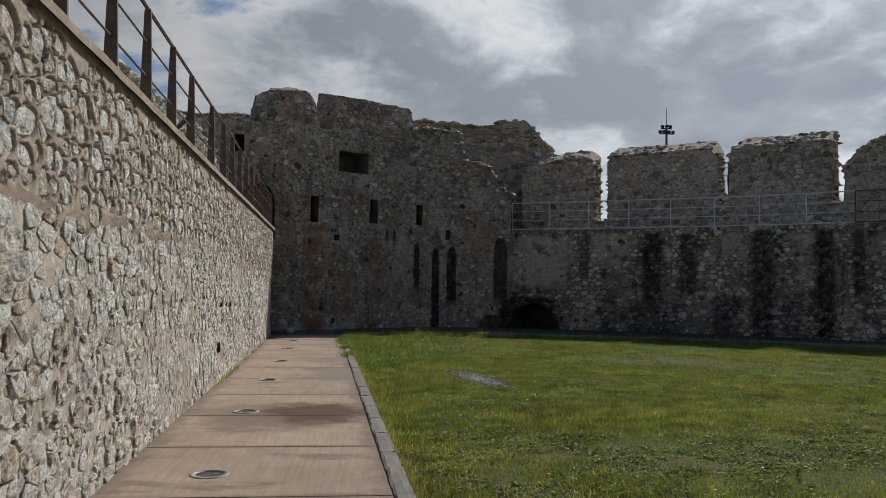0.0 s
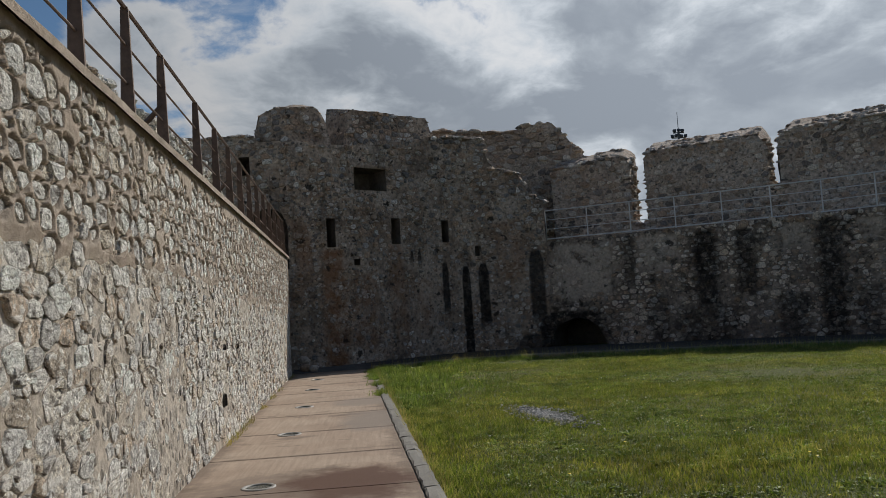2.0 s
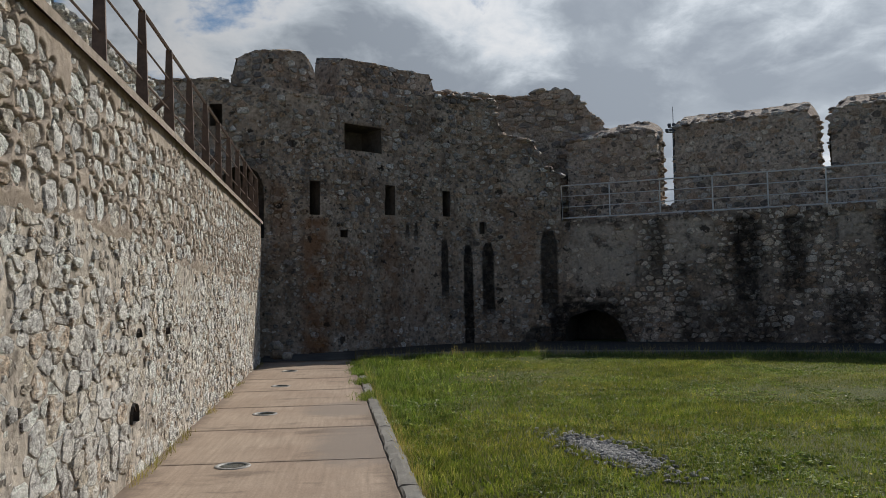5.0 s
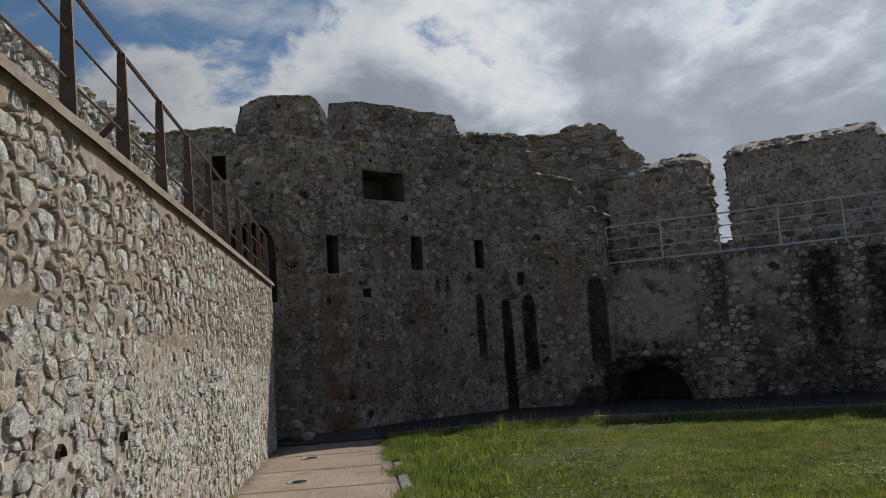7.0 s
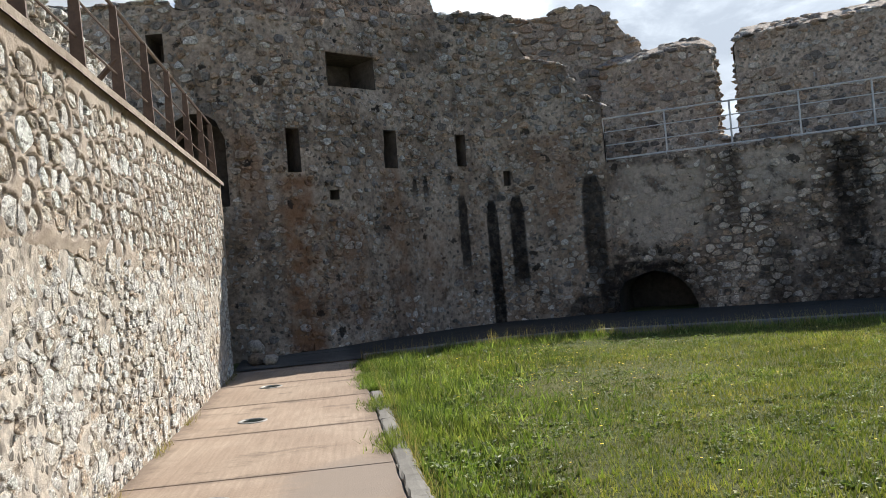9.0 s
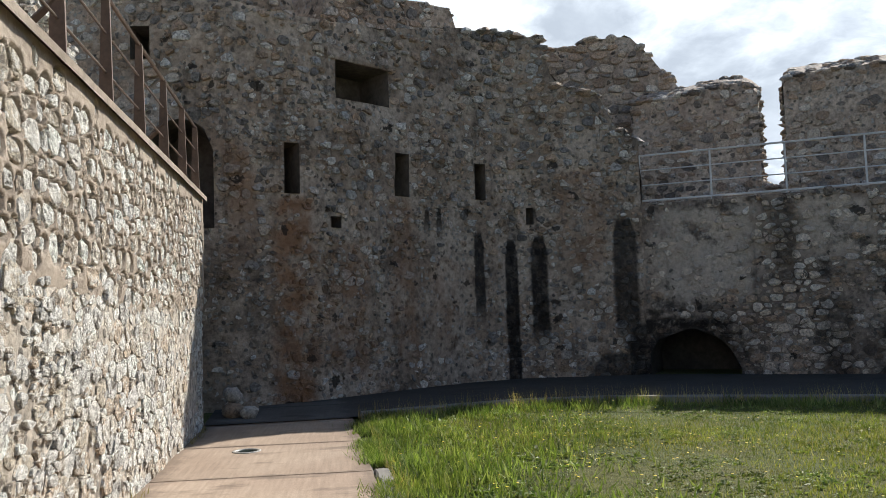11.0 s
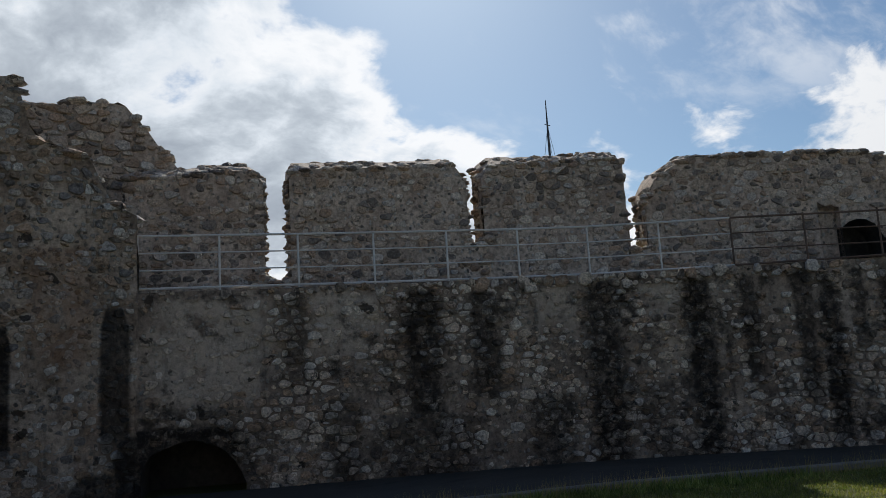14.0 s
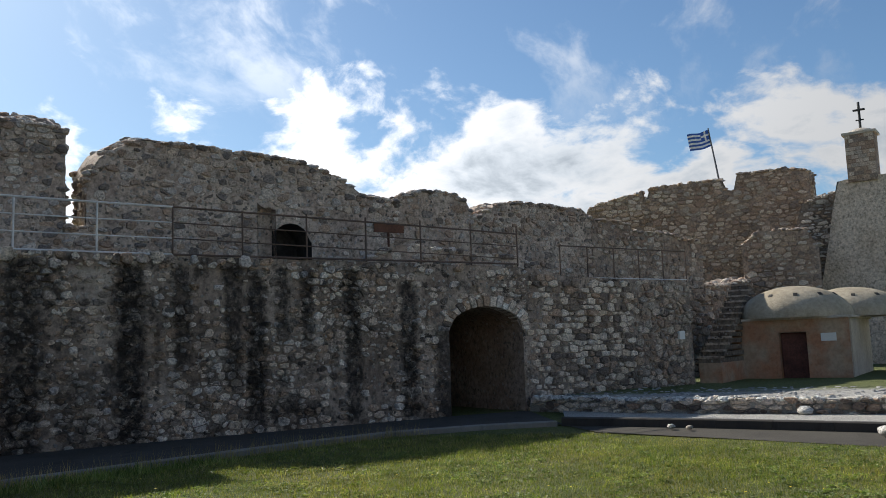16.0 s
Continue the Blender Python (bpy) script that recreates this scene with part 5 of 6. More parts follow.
def stairs():
    root = tagged(new("stairs"), "worn stone stairs above a red rendered base", "stairs")
    d = Vector((3.5, -1.57, 0)).normalized()
    w = Vector((d.y, -d.x, 0))
    rng = random.Random(4)
    run, rise, z0 = 0.295, 0.19, 0.9
    def turn(k):
        at = Vector((26.0, 13.8, 0)) + d * (run * k)
        return Matrix(((d.x, w.x, 0, at.x), (d.y, w.y, 0, at.y), (0, 0, 1, 0), (0, 0, 0, 1)))
    g = Geo()
    g.box((-0.02, -0.05, 0.2), (4.0, 0.62, z0), turn(0))
    part("base", g, M_RENDER, root, "red-brown stained render")
    for k in range(13):
        g = Geo()
        g.box((rng.uniform(-0.02, 0.02), rng.uniform(-0.06, 0.02), z0 + rise * k), (4.0 - run * k, 0.58 + rng.uniform(-0.04, 0.04), z0 + rise * (k + 1) - 0.06), turn(k))
        # riser painted darker than its tread, as shade would leave it
        q = part("step", g, M_STAIR, root)
        g = Geo()
        g.box((-0.05 + rng.uniform(-0.02, 0.02), rng.uniform(-0.08, 0.0), z0 + rise * (k + 1) - 0.06), (run + 0.06, 0.60, z0 + rise * (k + 1) + rng.uniform(-0.012, 0.012)), turn(k))
        part("tread", g, M_TOWER_MORTAR, q)


stairs()


def domed_house():
    root = tagged(new("domed_house"), "small old stone building with two rendered domes and a dark door", "building")
    a, b = Vector((28.0, 12.63, 0)), Vector((26.8, 9.43, 0))
    along = (b - a).normalized()
    inn = Vector((-along.y, along.x, 0))
    width, deep, z0, z1 = (b - a).length, 5.5, 0.22, 2.1
    m = Matrix(((along.x, inn.x, 0, a.x), (along.y, inn.y, 0, a.y), (0, 0, 1, 0), (0, 0, 0, 1)))
    front = Line([tuple(a.xy), tuple(b.xy)], -1)
    door = Hole(1.42, 2.22, z0, 1.72, 0.35)
    g = Geo()
    wall_face(g, front, 0, width, z0, lambda u: z1, [door], 0.2, 0.012, 3.0)
    hole_lining(g, front, door, back=False)
    part("front_wall", g, M_RENDER, root, "stained ochre render")
    g = Geo()
    g.box((0.02, 0.35, z0), (width - 0.004, deep, z1), m)
    part("wall", g, M_RENDER_PALE, root, "pale rendered side wall")
    g = Geo()
    g.box((-0.12, -0.13, z1), (width + 0.1, deep, z1 + 0.07), m)
    part("cornice", g, M_RENDER_PALE, root)
    g = Geo()
    g.box((1.44, 0.22, z0), (2.2, 0.28, 1.70), m)
    leaf = part("door", g, M_WOOD, root, "dark red plank door")
    for k in range(4):
        g = Geo()
        g.box((1.46 + 0.185 * k, 0.205, z0 + 0.03), (1.46 + 0.185 * k + 0.165, 0.222, 1.35), m)
        part("board", g, M_WOOD, leaf)
    g = Geo()
    g.box((2.62, -0.03, 1.42), (3.05, -0.012, 1.66), m)
    part("sign_plate", g, M_WHITE, root, "blank-looking white plate")
    for cx, cy, r, h in ((28.45, 10.6, 1.72, 1.02), (30.3, 8.5, 1.75, 1.0)):
        g = Geo()
        rows = []
        for j in range(13):
            t = (math.pi / 2) * j / 12
            rows.append([((cx + r * math.cos(t) * math.cos(p) * (1 + 0.006 * noise.noise((p * 2, t * 3, cx))), cy + r * math.cos(t) * math.sin(p), z1 + 0.06 + h * math.sin(t)), (p, t)) for p in [2 * math.pi * k / 40 for k in range(41)]])
        g.grid(rows)
        dome = part("dome", g, M_DOME, root, "sun-bleached rendered dome", True)
        for p in (2.4, 3.0, 3.6, 4.2):
            g = Geo()
            t = 0.75
            c = Vector((cx + r * math.cos(t) * math.cos(p), cy + r * math.cos(t) * math.sin(p), z1 + 0.06 + h * math.sin(t)))
            g.box((-0.06, -0.06, -0.06), (0.06, 0.06, 0.018), Matrix.Translation(c) @ pose(0, 0, 0, 0, 40, math.degrees(p)))
            part("vent", g, M_DARK, dome)


domed_house()


def old_wall(name, label, pts, prof, low, deep, seed, stone_mat, mortar, rise=0.1, du=0.36, dz=0.21, keep=0.97):
    line = Line(pts, -1)
    root = setting(name, label, "wall")
    top = profile(prof, 0.07, seed)
    g = Geo()
    wall_face(g, line, 0, line.length, low, top, [], 0.16 if stone_mat else 0.6, 0.04, seed)
    wall_shell(g, line, 0, line.length, low, top, deep, 0.36, rise, 0.05, seed)
    part("core", g, mortar, root, smooth=True)
    if stone_mat:
        rubble(root, line, 0, line.length, low, top, [], du, dz, 0.03, 0.0, 0.07, stone_mat, int(seed * 7), keep, 0.2)
        crest(root, line, 0, line.length, top, deep * 0.6, stone_mat, int(seed * 9), 0.26, rise)
    return root


old_wall("bastion_wall", "high bastion of reddish rubble with broken merlons", [(44.7, 17.4), (44.3, 11.0), (43.62, 6.5)],
         [(0, 8.5), (0.5, 8.85), (2.9, 9.35), (3.0, 8.8), (3.15, 8.85), (3.25, 9.5), (6.9, 9.68), (7.0, 9.0), (7.5, 9.05), (7.6, 9.85), (10.0, 9.92), (10.95, 9.65)], 2.5, 2.0, 12.0, M_BRICK_STONE, M_BRICK_MORTAR)
old_wall("bastion_flank", "sunlit flank of the bastion", [(43.62, 6.5), (47.5, 4.8)], [(0, 9.65), (1.2, 9.6), (1.3, 8.4), (4.3, 8.3)], 2.5, 1.2, 13.0, M_BRICK_STONE, M_BRICK_MORTAR)
old_wall("bastion_foot", "low ruined wall before the bastion", [(38.6, 10.6), (37.9, 7.6)], [(0, 5.6), (0.8, 6.2), (2.6, 6.15), (3.1, 5.4)], 0.2, 1.6, 14.0, M_BRICK_STONE, M_BRICK_MORTAR)
old_wall("stair_wall", "dark stepped masonry between bastion and chapel", [(40.0, 8.9), (39.5, 7.7), (39.0, 6.3)], [(0, 3.2), (0.5, 4.9), (1.0, 6.9), (1.25, 7.5), (2.2, 7.7), (3.1, 7.9)], 0.2, 0.5, 15.0, M_TOWER_STONE, M_STAIR, du=0.4, dz=0.16)
old_wall("link_wall", "rubble wall joining the curtain to the bastion", [(29.6, 14.0), (33.0, 12.2), (40.0, 10.0)], [(0, 3.4), (4, 3.6), (11.0, 4.2)], -0.1, 1.0, 16.0, M_BRICK_STONE, M_BRICK_MORTAR)
old_wall("wall_back", "plain rubble wall closing the yard", [(16, -13), (-2, -14)], [(0, 4.0), (18, 4.0)], -0.1, 1.0, 17.0, None, M_LEFT_JOINT)
old_wall("wall_south", "plain rubble wall closing the yard", [(48, 0.0), (16, -13)], [(0, 5.0), (34, 4.0)], -0.1, 1.0, 18.0, None, M_LEFT_JOINT)


def chapel():
    root = tagged(new("chapel"), "pale rendered chapel wall with a small stone belfry", "chapel")
    g = Geo()
    line = Line([(39.3, 7.45), (38.2, 4.9), (37.0, 0.2)], -1)
    top = profile([(0, 3.2), (0.5, 5.2), (1.05, 8.1), (1.1, 8.2), (2.2, 8.3), (9, 8.3)], 0.03, 3)
    wall_face(g, line, 0, line.length, 0.1, top, [], 0.3, 0.03, 21.0)
    wall_shell(g, line, 0, line.length, 0.1, top, 3.0, 0.5, 0.2, 0.03)
    part("wall", g, mortar_material("chapel_render", (0.50, 0.42, 0.33), (0.60, 0.52, 0.425), flecks=0.35), root, smooth=True)
    m = Matrix.Translation((38.75, 5.3, 0)) @ pose(0, 0, 0, 0, 0, 66)
    g = Geo()
    g.box((-0.55, -0.45, 8.1), (0.6, 0.45, 10.15), m)
    tower_part = part("belfry", g, M_BRICK_MORTAR, root, "narrow rubble belfry")
    rng = random.Random(9)
    g = Geo()
    z = 8.2
    while z < 10.05:
        x = -0.55
        while x < 0.5:
            w = rng.uniform(0.2, 0.4)
            g.box((x + 0.015, 0.42, z), (min(x + w, 0.6), 0.47, z + 0.15), m)
            g.box((x + 0.015, -0.47, z), (min(x + w, 0.6), -0.42, z + 0.15), m)
            x += w
        z += 0.18
    part("brickwork", g, M_BRICK_STONE, tower_part, kind="stuff")
    g = Geo()
    g.box((-0.65, -0.55, 10.15), (0.7, 0.55, 10.26), m)
    rows = []
    for z, s in ((10.26, 1.0), (10.36, 0.8), (10.46, 0.35)):
        rows.append([(m @ Vector((0.02 + 0.62 * s * math.cos(t), 0.5 * s * math.sin(t), z)), (0, 0)) for t in [2 * math.pi * k / 16 for k in range(17)]])
    g.grid(rows)
    part("cap", g, M_RENDER_PALE, root)
    g = Geo()
    g.tube([m @ Vector((0, 0, 10.4)), m @ Vector((0, 0, 11.65))], 0.055, 6)
    g.tube([m @ Vector((-0.24, 0, 11.3)), m @ Vector((0.24, 0, 11.3))], 0.05, 6)
    g.tube([m @ Vector((-0.16, 0, 10.85)), m @ Vector((0.16, 0, 10.85))], 0.03, 6)
    part("cross", g, plain("dark_iron", (0.06, 0.06, 0.06), 0.6, 0.6), root, "dark iron cross")


chapel()


def flag():
    root = tagged(new("flagpole"), "thin leaning pole flying a blue and white striped flag", "flag")
    base, tip = Vector((44.6, 10.6, 9.5)), Vector((44.6, 10.98, 12.45))
    g = Geo()
    g.tube([base, tip], [0.05, 0.035], 6)
    part("pole", g, plain("grey_pole", (0.12, 0.12, 0.13), 0.5, 0.4), root)
    def cloth(s, v):
        # s from the pole outwards, v from the top down
        p = tip.lerp(base, 0.02 + 0.30 * v)
        out = Vector((-0.15, 1.0, -0.28)).normalized()
        wave = 0.09 * math.sin(s * 7 + v * 1.5) * s
        return p + out * (1.15 * s) + Vector((wave, 0, -0.10 * math.sin(s * 5) * s))
    for k in range(9):
        start = 0.40 if k < 5 else 0.0
        g = Geo()
        g.grid([[(cloth(start + (1 - start) * i / 14, (k + j) / 9), (0, 0)) for i in range(15)] for j in (0, 1)])
        part("stripe", g, M_CLOTH if k % 2 else M_BLUE, root)
    for name, a, b, c, d, mat in (("canton", 0, 0.40, 0, 5 / 9, M_BLUE), ("cross_bar", 0.16, 0.24, 0, 5 / 9, M_CLOTH), ("cross_bar", 0, 0.40, 2 / 9, 3 / 9, M_CLOTH)):
        g = Geo()
        lift = Vector((-0.012, 0, 0)) if name == "cross_bar" else Vector((0, 0, 0))
        g.grid([[(cloth(a + (b - a) * i / 6, c + (d - c) * j / 4) + lift, (0, 0)) for i in range(7)] for j in range(5)])
        part(name, g, mat, root)


flag()


def masts():
    root = tagged(new("radio_mast"), "slender guyed radio mast beyond the walls", "mast")
    iron = plain("mast_steel", (0.10, 0.10, 0.11), 0.5, 0.5)
    g = Geo()
    g.tube([(45.4, 54.8, 0), (45.4, 54.8, 19), (45.4, 54.8, 21.8)], [0.12, 0.09, 0.03], 6)
    part("pole", g, iron, root)
    for dx, dy in ((0.9, 0.3), (-0.9, 0.2), (0.1, -0.9)):
        g = Geo()
        g.tube([(45.4, 54.8, 19.8), (45.4 + dx * 0.6, 54.8 + dy * 0.6, 17.0)], 0.018, 4)
        part("guy_wire", g, iron, root)
    g = Geo()
    g.tube([(45.1, 54.8, 19.9), (45.7, 54.8, 19.9)], 0.03, 4)
    part("crossarm", g, iron, root)
    root = tagged(new("floodlight_mast"), "distant tall floodlight mast with a ring of lamps", "light mast")
    c = Vector((147.0, 400.0, 0))
    g = Geo()
    g.tube([c, c + Vector((0, 0, 79))], [1.0, 0.55], 8)
    g.tube([c + Vector((0, 0, 79)), c + Vector((0, 0, 89))], [0.22, 0.12], 5)
    part("pole", g, iron, root)
    for z, w in ((76.5, 3.6), (79.0, 2.6)):
        g = Geo()
        g.tube([c + Vector((-w, 0, z)), c + Vector((w, 0, z))], 0.32, 5)
        part("crossbeam", g, iron, root)
    for k, (x, z) in enumerate(((-3.2, 77.4), (-1.3, 77.6), (1.2, 77.4), (3.3, 77.3), (-2.0, 80.0), (0.2, 80.2), (1.9, 80.0))):
        g = Geo()
        g.box((-0.75, -0.6, -0.55), (0.75, 0.4, 0.55), Matrix.Translation(c + Vector((x, 0, z))) @ pose(0, 0, 0, -25, 0, 12 * (k % 3 - 1)))
        part("lamp_head", g, iron, root)


masts()


def wall_walk_things():
    low = RIGHT.offset(0.55)
    merlon("wall_low_edge", "knee-high rubble edge along the wall walk", low, 16.3, 21.4, profile([(16.3, 3.8), (17, 4.1), (18, 4.05), (20.6, 3.9), (21.4, 3.65)], 0.03, 2), 3.4, 0.45, 0.0, 95)
    root = tagged(new("sign_board"), "rusty brown sign board on a short post", "sign")
    p, n = RIGHT.at(17.15)
    a = Vector((n.y, -n.x, 0)) * -1
    base = RIGHT.place(17.15, 3.55, -1.5)
    m = Matrix(((a.x, n.x, 0, base.x), (a.y, n.y, 0, base.y), (0, 0, 1, base.z), (0, 0, 0, 1)))
    g = Geo()
    g.box((-0.42, -0.02, 0.98), (0.42, 0.02, 1.22), m)
    rust = plain("rusty_sheet", (0.14, 0.065, 0.04), 0.75, 0.1, 20, 0.35)
    part("board", g, rust, root)
    g = Geo()
    g.tube([m @ Vector((0, -0.03, 0)), m @ Vector((0, -0.03, 1.0))], 0.03, 6)
    part("post", g, rust, root)
    rng = random.Random(12)
    for k in range(12):
        g = Geo()
        r = rng.uniform(0.16, 0.32)
        boulder(g, (0, 0, r * 0.4), (r * 1.3, r, r * 0.5), rng, 8)
        ob = tagged(part("rubble_stone", g, M_TOP_STONE, None, "squared fallen stone heaped on the wall walk"), "", "stone", "fallen stones on the wall walk")
        u = rng.uniform(16.9, 18.8)
        q = RIGHT.place(u, WALK_Z + (0.25 if k > 6 else 0.0), -2.2 - rng.uniform(0, 0.7))
        ob.location = q


wall_walk_things()


def fallen_stones():
    rng = random.Random(22)
    for x, y, r, z in ((-2.45, 26.75, 0.15, 0), (-2.2, 26.6, 0.12, 0), (-2.5, 27.1, 0.16, 0), (-2.25, 27.0, 0.13, 0), (-2.45, 26.85, 0.12, 0.22), (-2.5, 27.05, 0.12, 0.25)):
        g = Geo()
        boulder(g, (0, 0, r * 0.7), (r * 1.1, r, r * 0.85), rng, 9)
        ob = tagged(part("field_stone", g, M_TOWER_STONE, None, "rounded grey field stone in a small heap", True), "", "stone", "heap of stones at the path end")
        ob.location = (x, y, 0.02 + z)


fallen_stones()


# ---- lawn plants ----
def blades(name, label, xy, length, width, lean, mat, rng, category="grass"):
    """One triangle a blade, from arrays."""
    n = len(xy)
    turn = rng.uniform(0, 2 * np.pi, n)
    tip = rng.uniform(0, 2 * np.pi, n)
    base = np.c_[xy, np.full(n, -0.02)]
    side = np.c_[np.cos(turn), np.sin(turn), np.zeros(n)] * width[:, None] / 2
    top = base + np.c_[np.cos(tip) * lean * length, np.sin(tip) * lean * length, length * np.sqrt(np.clip(1 - lean ** 2, 0.1, 1)) + 0.02]
    co = np.stack([base - side, base + side, top], 1).reshape(-1, 3)
    me = bpy.data.meshes.new(name)
    me.vertices.add(3 * n)
    me.vertices.foreach_set("co", co.ravel())
    me.loops.add(3 * n)
    me.loops.foreach_set("vertex_index", np.arange(3 * n, dtype=np.int32))
    me.polygons.add(n)
    me.polygons.foreach_set("loop_start", np.arange(0, 3 * n, 3, dtype=np.int32))
    me.update(calc_edges=True)
    me.materials.append(mat)
    return tagged(new(name, me), label, category, "", "stuff")


KERB_X = np.array([-0.72, 0.6, 1.9, 3.3, 4.7, 6.0, 7.6, 9.7, 11.0, 12.3, 13.9, 15.3, 16.5])
KERB_Y = np.array([26.0, 26.4, 26.75, 26.65, 26.1, 25.5, 24.9, 24.0, 23.2, 22.4, 21.4, 20.3, 18.5])


def on_lawn(x, y):
    ok = (x > 0.26 - 0.0475 * (y - 6.6) + 0.17) & (y < np.interp(x, KERB_X, KERB_Y) - 0.08)
    ok &= x < 15.3 - np.clip(16.6 - y, 0, 99) * 0.6
    patch = ((x - 1.95) * 0.98 + (y - 14.2) * 0.2) ** 2 / 0.045 + ((y - 14.2) * 0.98 - (x - 1.95) * 0.2) ** 2 / 0.9
    return ok & (patch > 0.9)


def field(x, y, s, seed):
    rs = np.random.RandomState(seed)
    out = np.zeros_like(x)
    for k in range(7):
        a, f, p = rs.uniform(0, 6.28), s * rs.uniform(0.5, 1.9), rs.uniform(0, 6.28)
        out += np.sin((x * np.cos(a) + y * np.sin(a)) * f + p)
    return out / 3.5


def lawn():
    rng = np.random.RandomState(7)
    # short turf
    x, y = rng.uniform(-0.8, 16.5, 900000), 2.5 + 25.5 * rng.uniform(0, 1, 900000)
    far = np.hypot(x + 0.3, y - 5)
    keep = on_lawn(x, y) & (rng.uniform(0, 1, len(x)) < np.clip(12.0 / (far + 4), 0.45, 1.0)) & (field(x, y, 2.2, 3) > -1.25 + 0.4 * rng.normal(0, 1, len(x)))
    x, y = x[keep], y[keep]
    n = len(x)
    h = (0.03 + 0.04 * rng.uniform(0, 1, n) ** 2) * (1 + 0.55 * field(x, y, 1.1, 5)).clip(0.5, 2)
    blades("lawn_grass", "short patchy green turf with yellowed blades", np.c_[x, y], h, rng.uniform(0.008, 0.018, n), rng.uniform(0.3, 0.9, n), M_GRASS, rng)
    # taller growth along the path edge and by the far kerb
    x = np.r_[rng.uniform(-0.7, 2.4, 110000), rng.uniform(-0.5, 12, 26000)]
    y = np.r_[rng.uniform(13.5, 26.5, 110000), np.zeros(26000)]
    y[110000:] = np.interp(x[110000:], KERB_X, KERB_Y) - np.abs(rng.normal(0, 0.35, 26000)) - 0.1
    d = x - (0.26 - 0.0475 * (y - 6.6))
    w = np.where(np.arange(len(x)) < 110000, np.exp(-np.clip(d - 0.3, 0, 9) / 0.75) * np.clip((y - 14.5) / 5, 0.12, 1), 0.6)
    keep = on_lawn(x, y) & (rng.uniform(0, 1, len(x)) < w * (0.5 + 0.45 * field(x, y, 3, 9)))
    x, y = x[keep], y[keep]
    n = len(x)
    blades("tall_grass", "lush taller grass along the edge of the path", np.c_[x, y], (0.05 + 0.15 * rng.uniform(0, 1, n) ** 1.6) * np.clip((y - 10) / 12, 0.4, 1.0), rng.uniform(0.012, 0.030, n), rng.uniform(0.2, 0.85, n), M_WEED, rng)
    # dry seed stalks by the kerbs
    x = rng.uniform(-0.6, 15.5, 2600)
    y = np.interp(x, KERB_X, KERB_Y) - np.abs(rng.normal(0, 0.16, 2600)) - 0.05
    n = len(x)
    blades("dry_stalks", "thin straw-coloured seed stalks by the kerb", np.c_[x, y], rng.uniform(0.10, 0.34, n), rng.uniform(0.006, 0.011, n), rng.uniform(0.05, 0.5, n), M_STRAW, rng)
    y = rng.uniform(5, 25, 1500)
    x = (0.26 - 0.0475 * (y - 6.6)) + 0.14 + np.abs(rng.normal(0, 0.05, 1500))
    blades("dry_stalks", "thin straw-coloured grass beside the path", np.c_[x, y], rng.uniform(0.05, 0.2, 1500), rng.uniform(0.006, 0.01, 1500), rng.uniform(0.2, 0.8, 1500), M_STRAW, rng)
    y = rng.uniform(14.5, 25.8, 16000)
    x = (0.26 - 0.0475 * (y - 6.6)) + 0.10 + 0.10 * rng.normal(0, 1, 16000)
    keep = field(x * 0.3, y * 1.6, 1.3, 4) + (y - 18.5) * 0.10 > 0.25
    x, y = x[keep], y[keep]
    n = len(x)
    blades("kerb_grass", "grass and weeds growing over the kerb", np.c_[x, y], rng.uniform(0.04, 0.15, n), rng.uniform(0.008, 0.02, n), rng.uniform(0.3, 0.9, n), M_WEED, rng)
    y = rng.uniform(10, 25.6, 1500)
    x = -2.0 - 0.74 * (y - 7.2) / 18.7 + 0.04 + np.abs(rng.normal(0, 0.035, 1500))
    keep = field(x * 3, y * 2.0, 1.2, 8) + (y - 20) * 0.06 > 0.15
    x, y = x[keep], y[keep]
    n = len(x)
    blades("wall_weeds", "dry reddish weeds at the foot of the wall", np.c_[x, y], rng.uniform(0.03, 0.16, n), rng.uniform(0.006, 0.012, n), rng.uniform(0.1, 0.8, n), M_STRAW, rng)


lawn()


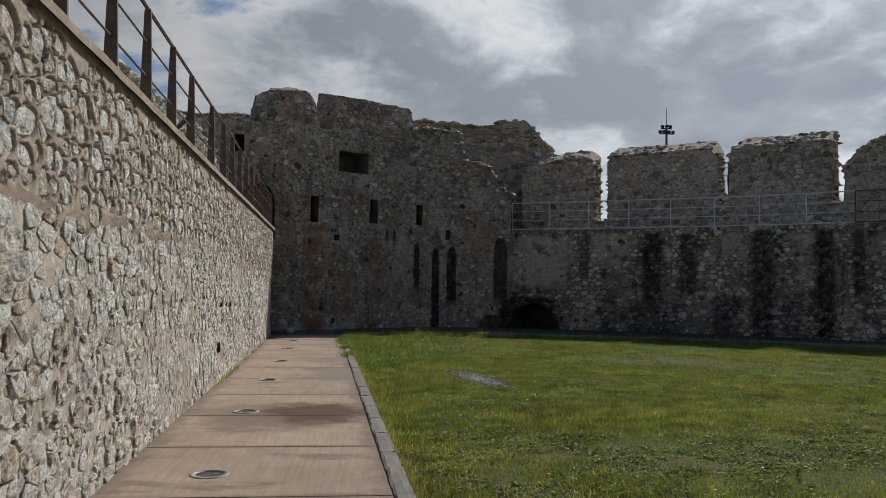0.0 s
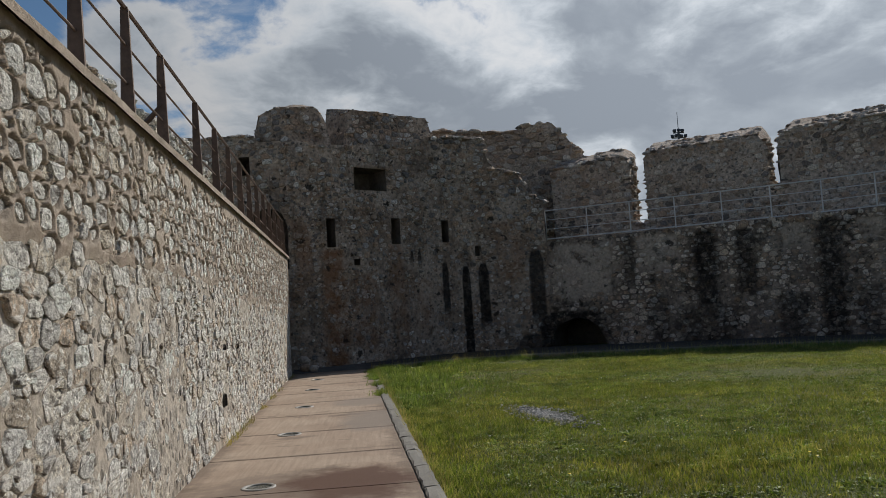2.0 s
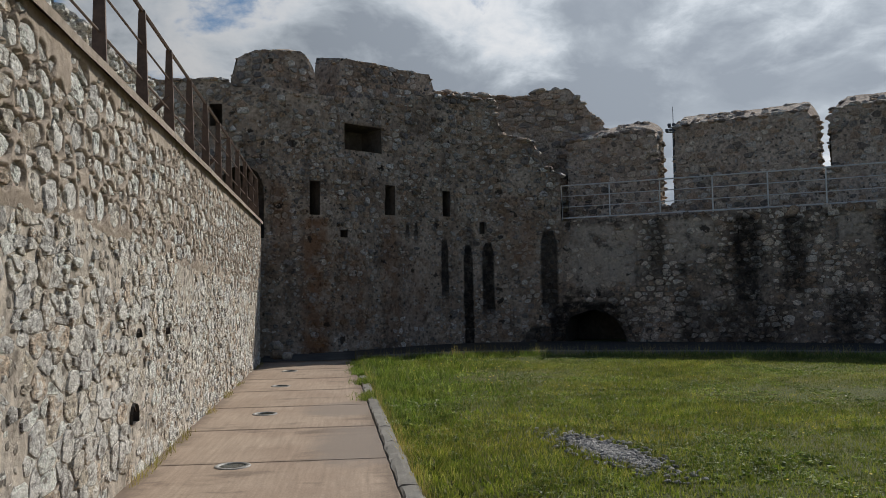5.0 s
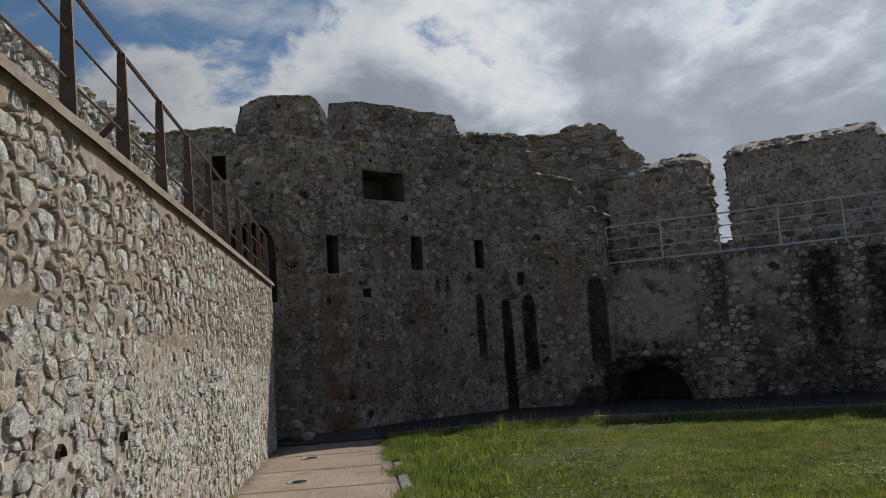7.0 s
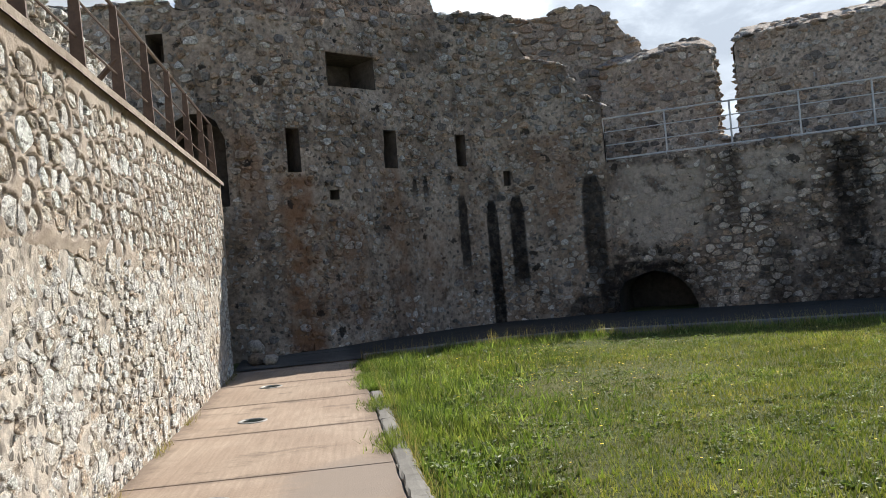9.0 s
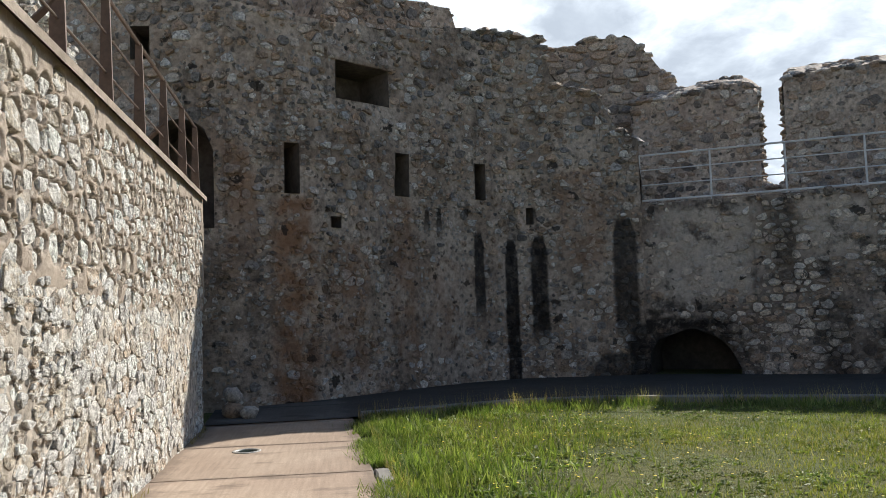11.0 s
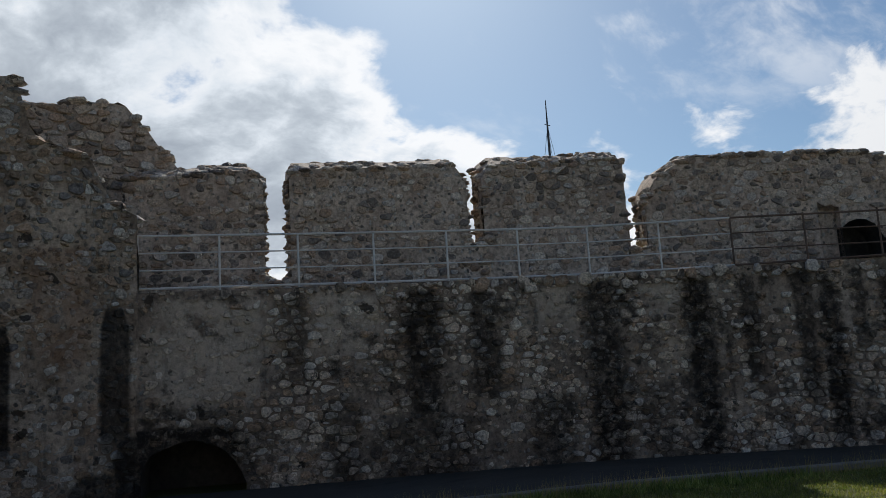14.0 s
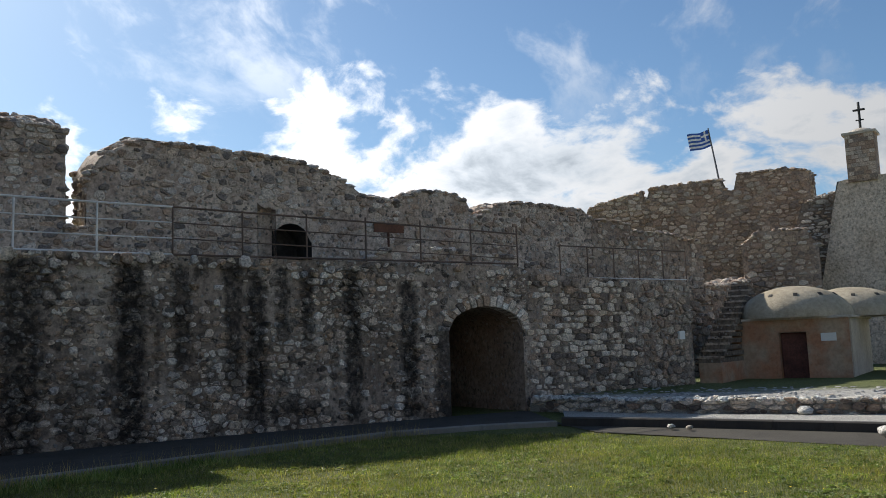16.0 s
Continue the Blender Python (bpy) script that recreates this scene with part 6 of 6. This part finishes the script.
def weeds():
    rng = random.Random(17)
    leafy, bloom = Geo(), Geo()
    def rosette(x, y, size, count):
        for k in range(count):
            a = rng.uniform(0, 6.28)
            l, w, up = size * rng.uniform(0.6, 1.1), size * rng.uniform(0.16, 0.30), rng.uniform(0.15, 0.9)
            d, s = Vector((math.cos(a), math.sin(a), 0)), Vector((-math.sin(a), math.cos(a), 0))
            p = Vector((x, y, 0.0)) + d * 0.01
            i = [leafy.put(q) for q in (p, p + d * l * 0.5 + s * w + Vector((0, 0, l * up * 0.6)), p + d * l + Vector((0, 0, l * up * 0.55)), p + d * l * 0.5 - s * w + Vector((0, 0, l * up * 0.6)))]
            leafy.f.append(tuple(i))
    done = 0
    while done < 21000:
        x, y = rng.uniform(-0.6, 13), rng.uniform(4, 26.5)
        if rng.random() > 9.0 / (4 + math.hypot(x, y - 5)) or not bool(on_lawn(np.array([x]), np.array([y]))[0]) or noise.noise((x * 1.1, y * 1.1, 5)) < -0.08:
            continue
        rosette(x, y, rng.choice((0.025, 0.035, 0.045, 0.06)), rng.randint(4, 8))
        done += 1
    for x, y, r, n in ((0.1, 18.0, 0.25, 60), (-0.1, 20.3, 0.25, 60), (-0.2, 22.5, 0.28, 70), (-0.2, 24.8, 0.3, 80), (0.4, 23.5, 0.4, 60), (0.5, 20.5, 0.35, 40), (0.1, 16.2, 0.15, 25), (1.2, 22.3, 0.3, 40), (6.3, 25.6, 0.18, 30), (7.2, 21.0, 0.25, 20), (2.7, 16.4, 0.2, 20), (3.3, 13.4, 0.3, 20), (2.2, 11.8, 0.3, 20)):
        for _ in range(n):
            p, q = x + rng.gauss(0, r), y + rng.gauss(0, r)
            if bool(on_lawn(np.array([p]), np.array([q]))[0]):
                rosette(p, q, rng.uniform(0.04, 0.10), 8)
    for _ in range(420):
        x, y = (rng.gauss(2.0, 1.2), rng.gauss(22.5, 1.6)) if rng.random() < 0.45 else (rng.uniform(0.4, 11), rng.uniform(5, 25))
        if not bool(on_lawn(np.array([x]), np.array([y]))[0]):
            continue
        z, r = rng.uniform(0.05, 0.12), rng.uniform(0.008, 0.016)
        c = bloom.put((x, y, z + 0.004))
        ring = [bloom.put((x + r * math.cos(t), y + r * math.sin(t), z)) for t in [1.0472 * k for k in range(6)]]
        for k in range(6):
            bloom.f.append((c, ring[k], ring[(k + 1) % 6]))
    tagged(part("lawn_weeds", leafy, M_WEED, None, "low broad-leaved weeds scattered through the lawn"), "", "weeds", "", "stuff")
    tagged(part("yellow_flowers", bloom, M_FLOWER, None, "tiny yellow flowers dotted over the lawn"), "", "flowers", "", "stuff")
    # dry bush in a gap of the parapet
    g = Geo()
    for _ in range(160):
        u, k = rng.gauss(11.15, 0.16), rng.random()
        p = PARAPET.place(u, 4.55, -0.2 - 0.5 * k)
        q = p + Vector((rng.gauss(0, 0.15), rng.gauss(0, 0.15), rng.uniform(0.15, 0.5)))
        i = [g.put(v) for v in (p, p + Vector((0.014, 0.01, 0)), q)]
        g.f.append(tuple(i))
    tagged(part("dry_bush", g, M_STRAW, None, "dry straw-coloured bush growing in the parapet gap"), "", "bush", "", "stuff")


weeds()


def gravel_patch():
    rng = random.Random(33)
    g = Geo()
    for _ in range(1300):
        r, a = min(abs(rng.gauss(0, 0.55)), 1.25), rng.uniform(0, 6.28)
        p, q = r * math.cos(a) * 0.30, r * math.sin(a) * 1.2
        x, y = 1.95 + p * 0.98 - q * 0.2, 14.2 + p * 0.2 + q * 0.98
        s = rng.uniform(0.010, 0.028)
        boulder(g, (x, y, s * 0.3 + 0.01), (s * 1.2, s, s * 0.6), rng, 5)
    tagged(part("gravel", g, M_GRAVEL, None, "bare patch of grey gravel in the lawn"), "", "gravel", "", "stuff")


gravel_patch()


# ---- separate stones, slabs and kerbs ----
for name, geos, mat, parent in LAST:
    for g in geos:
        part(name, g, mat, parent)
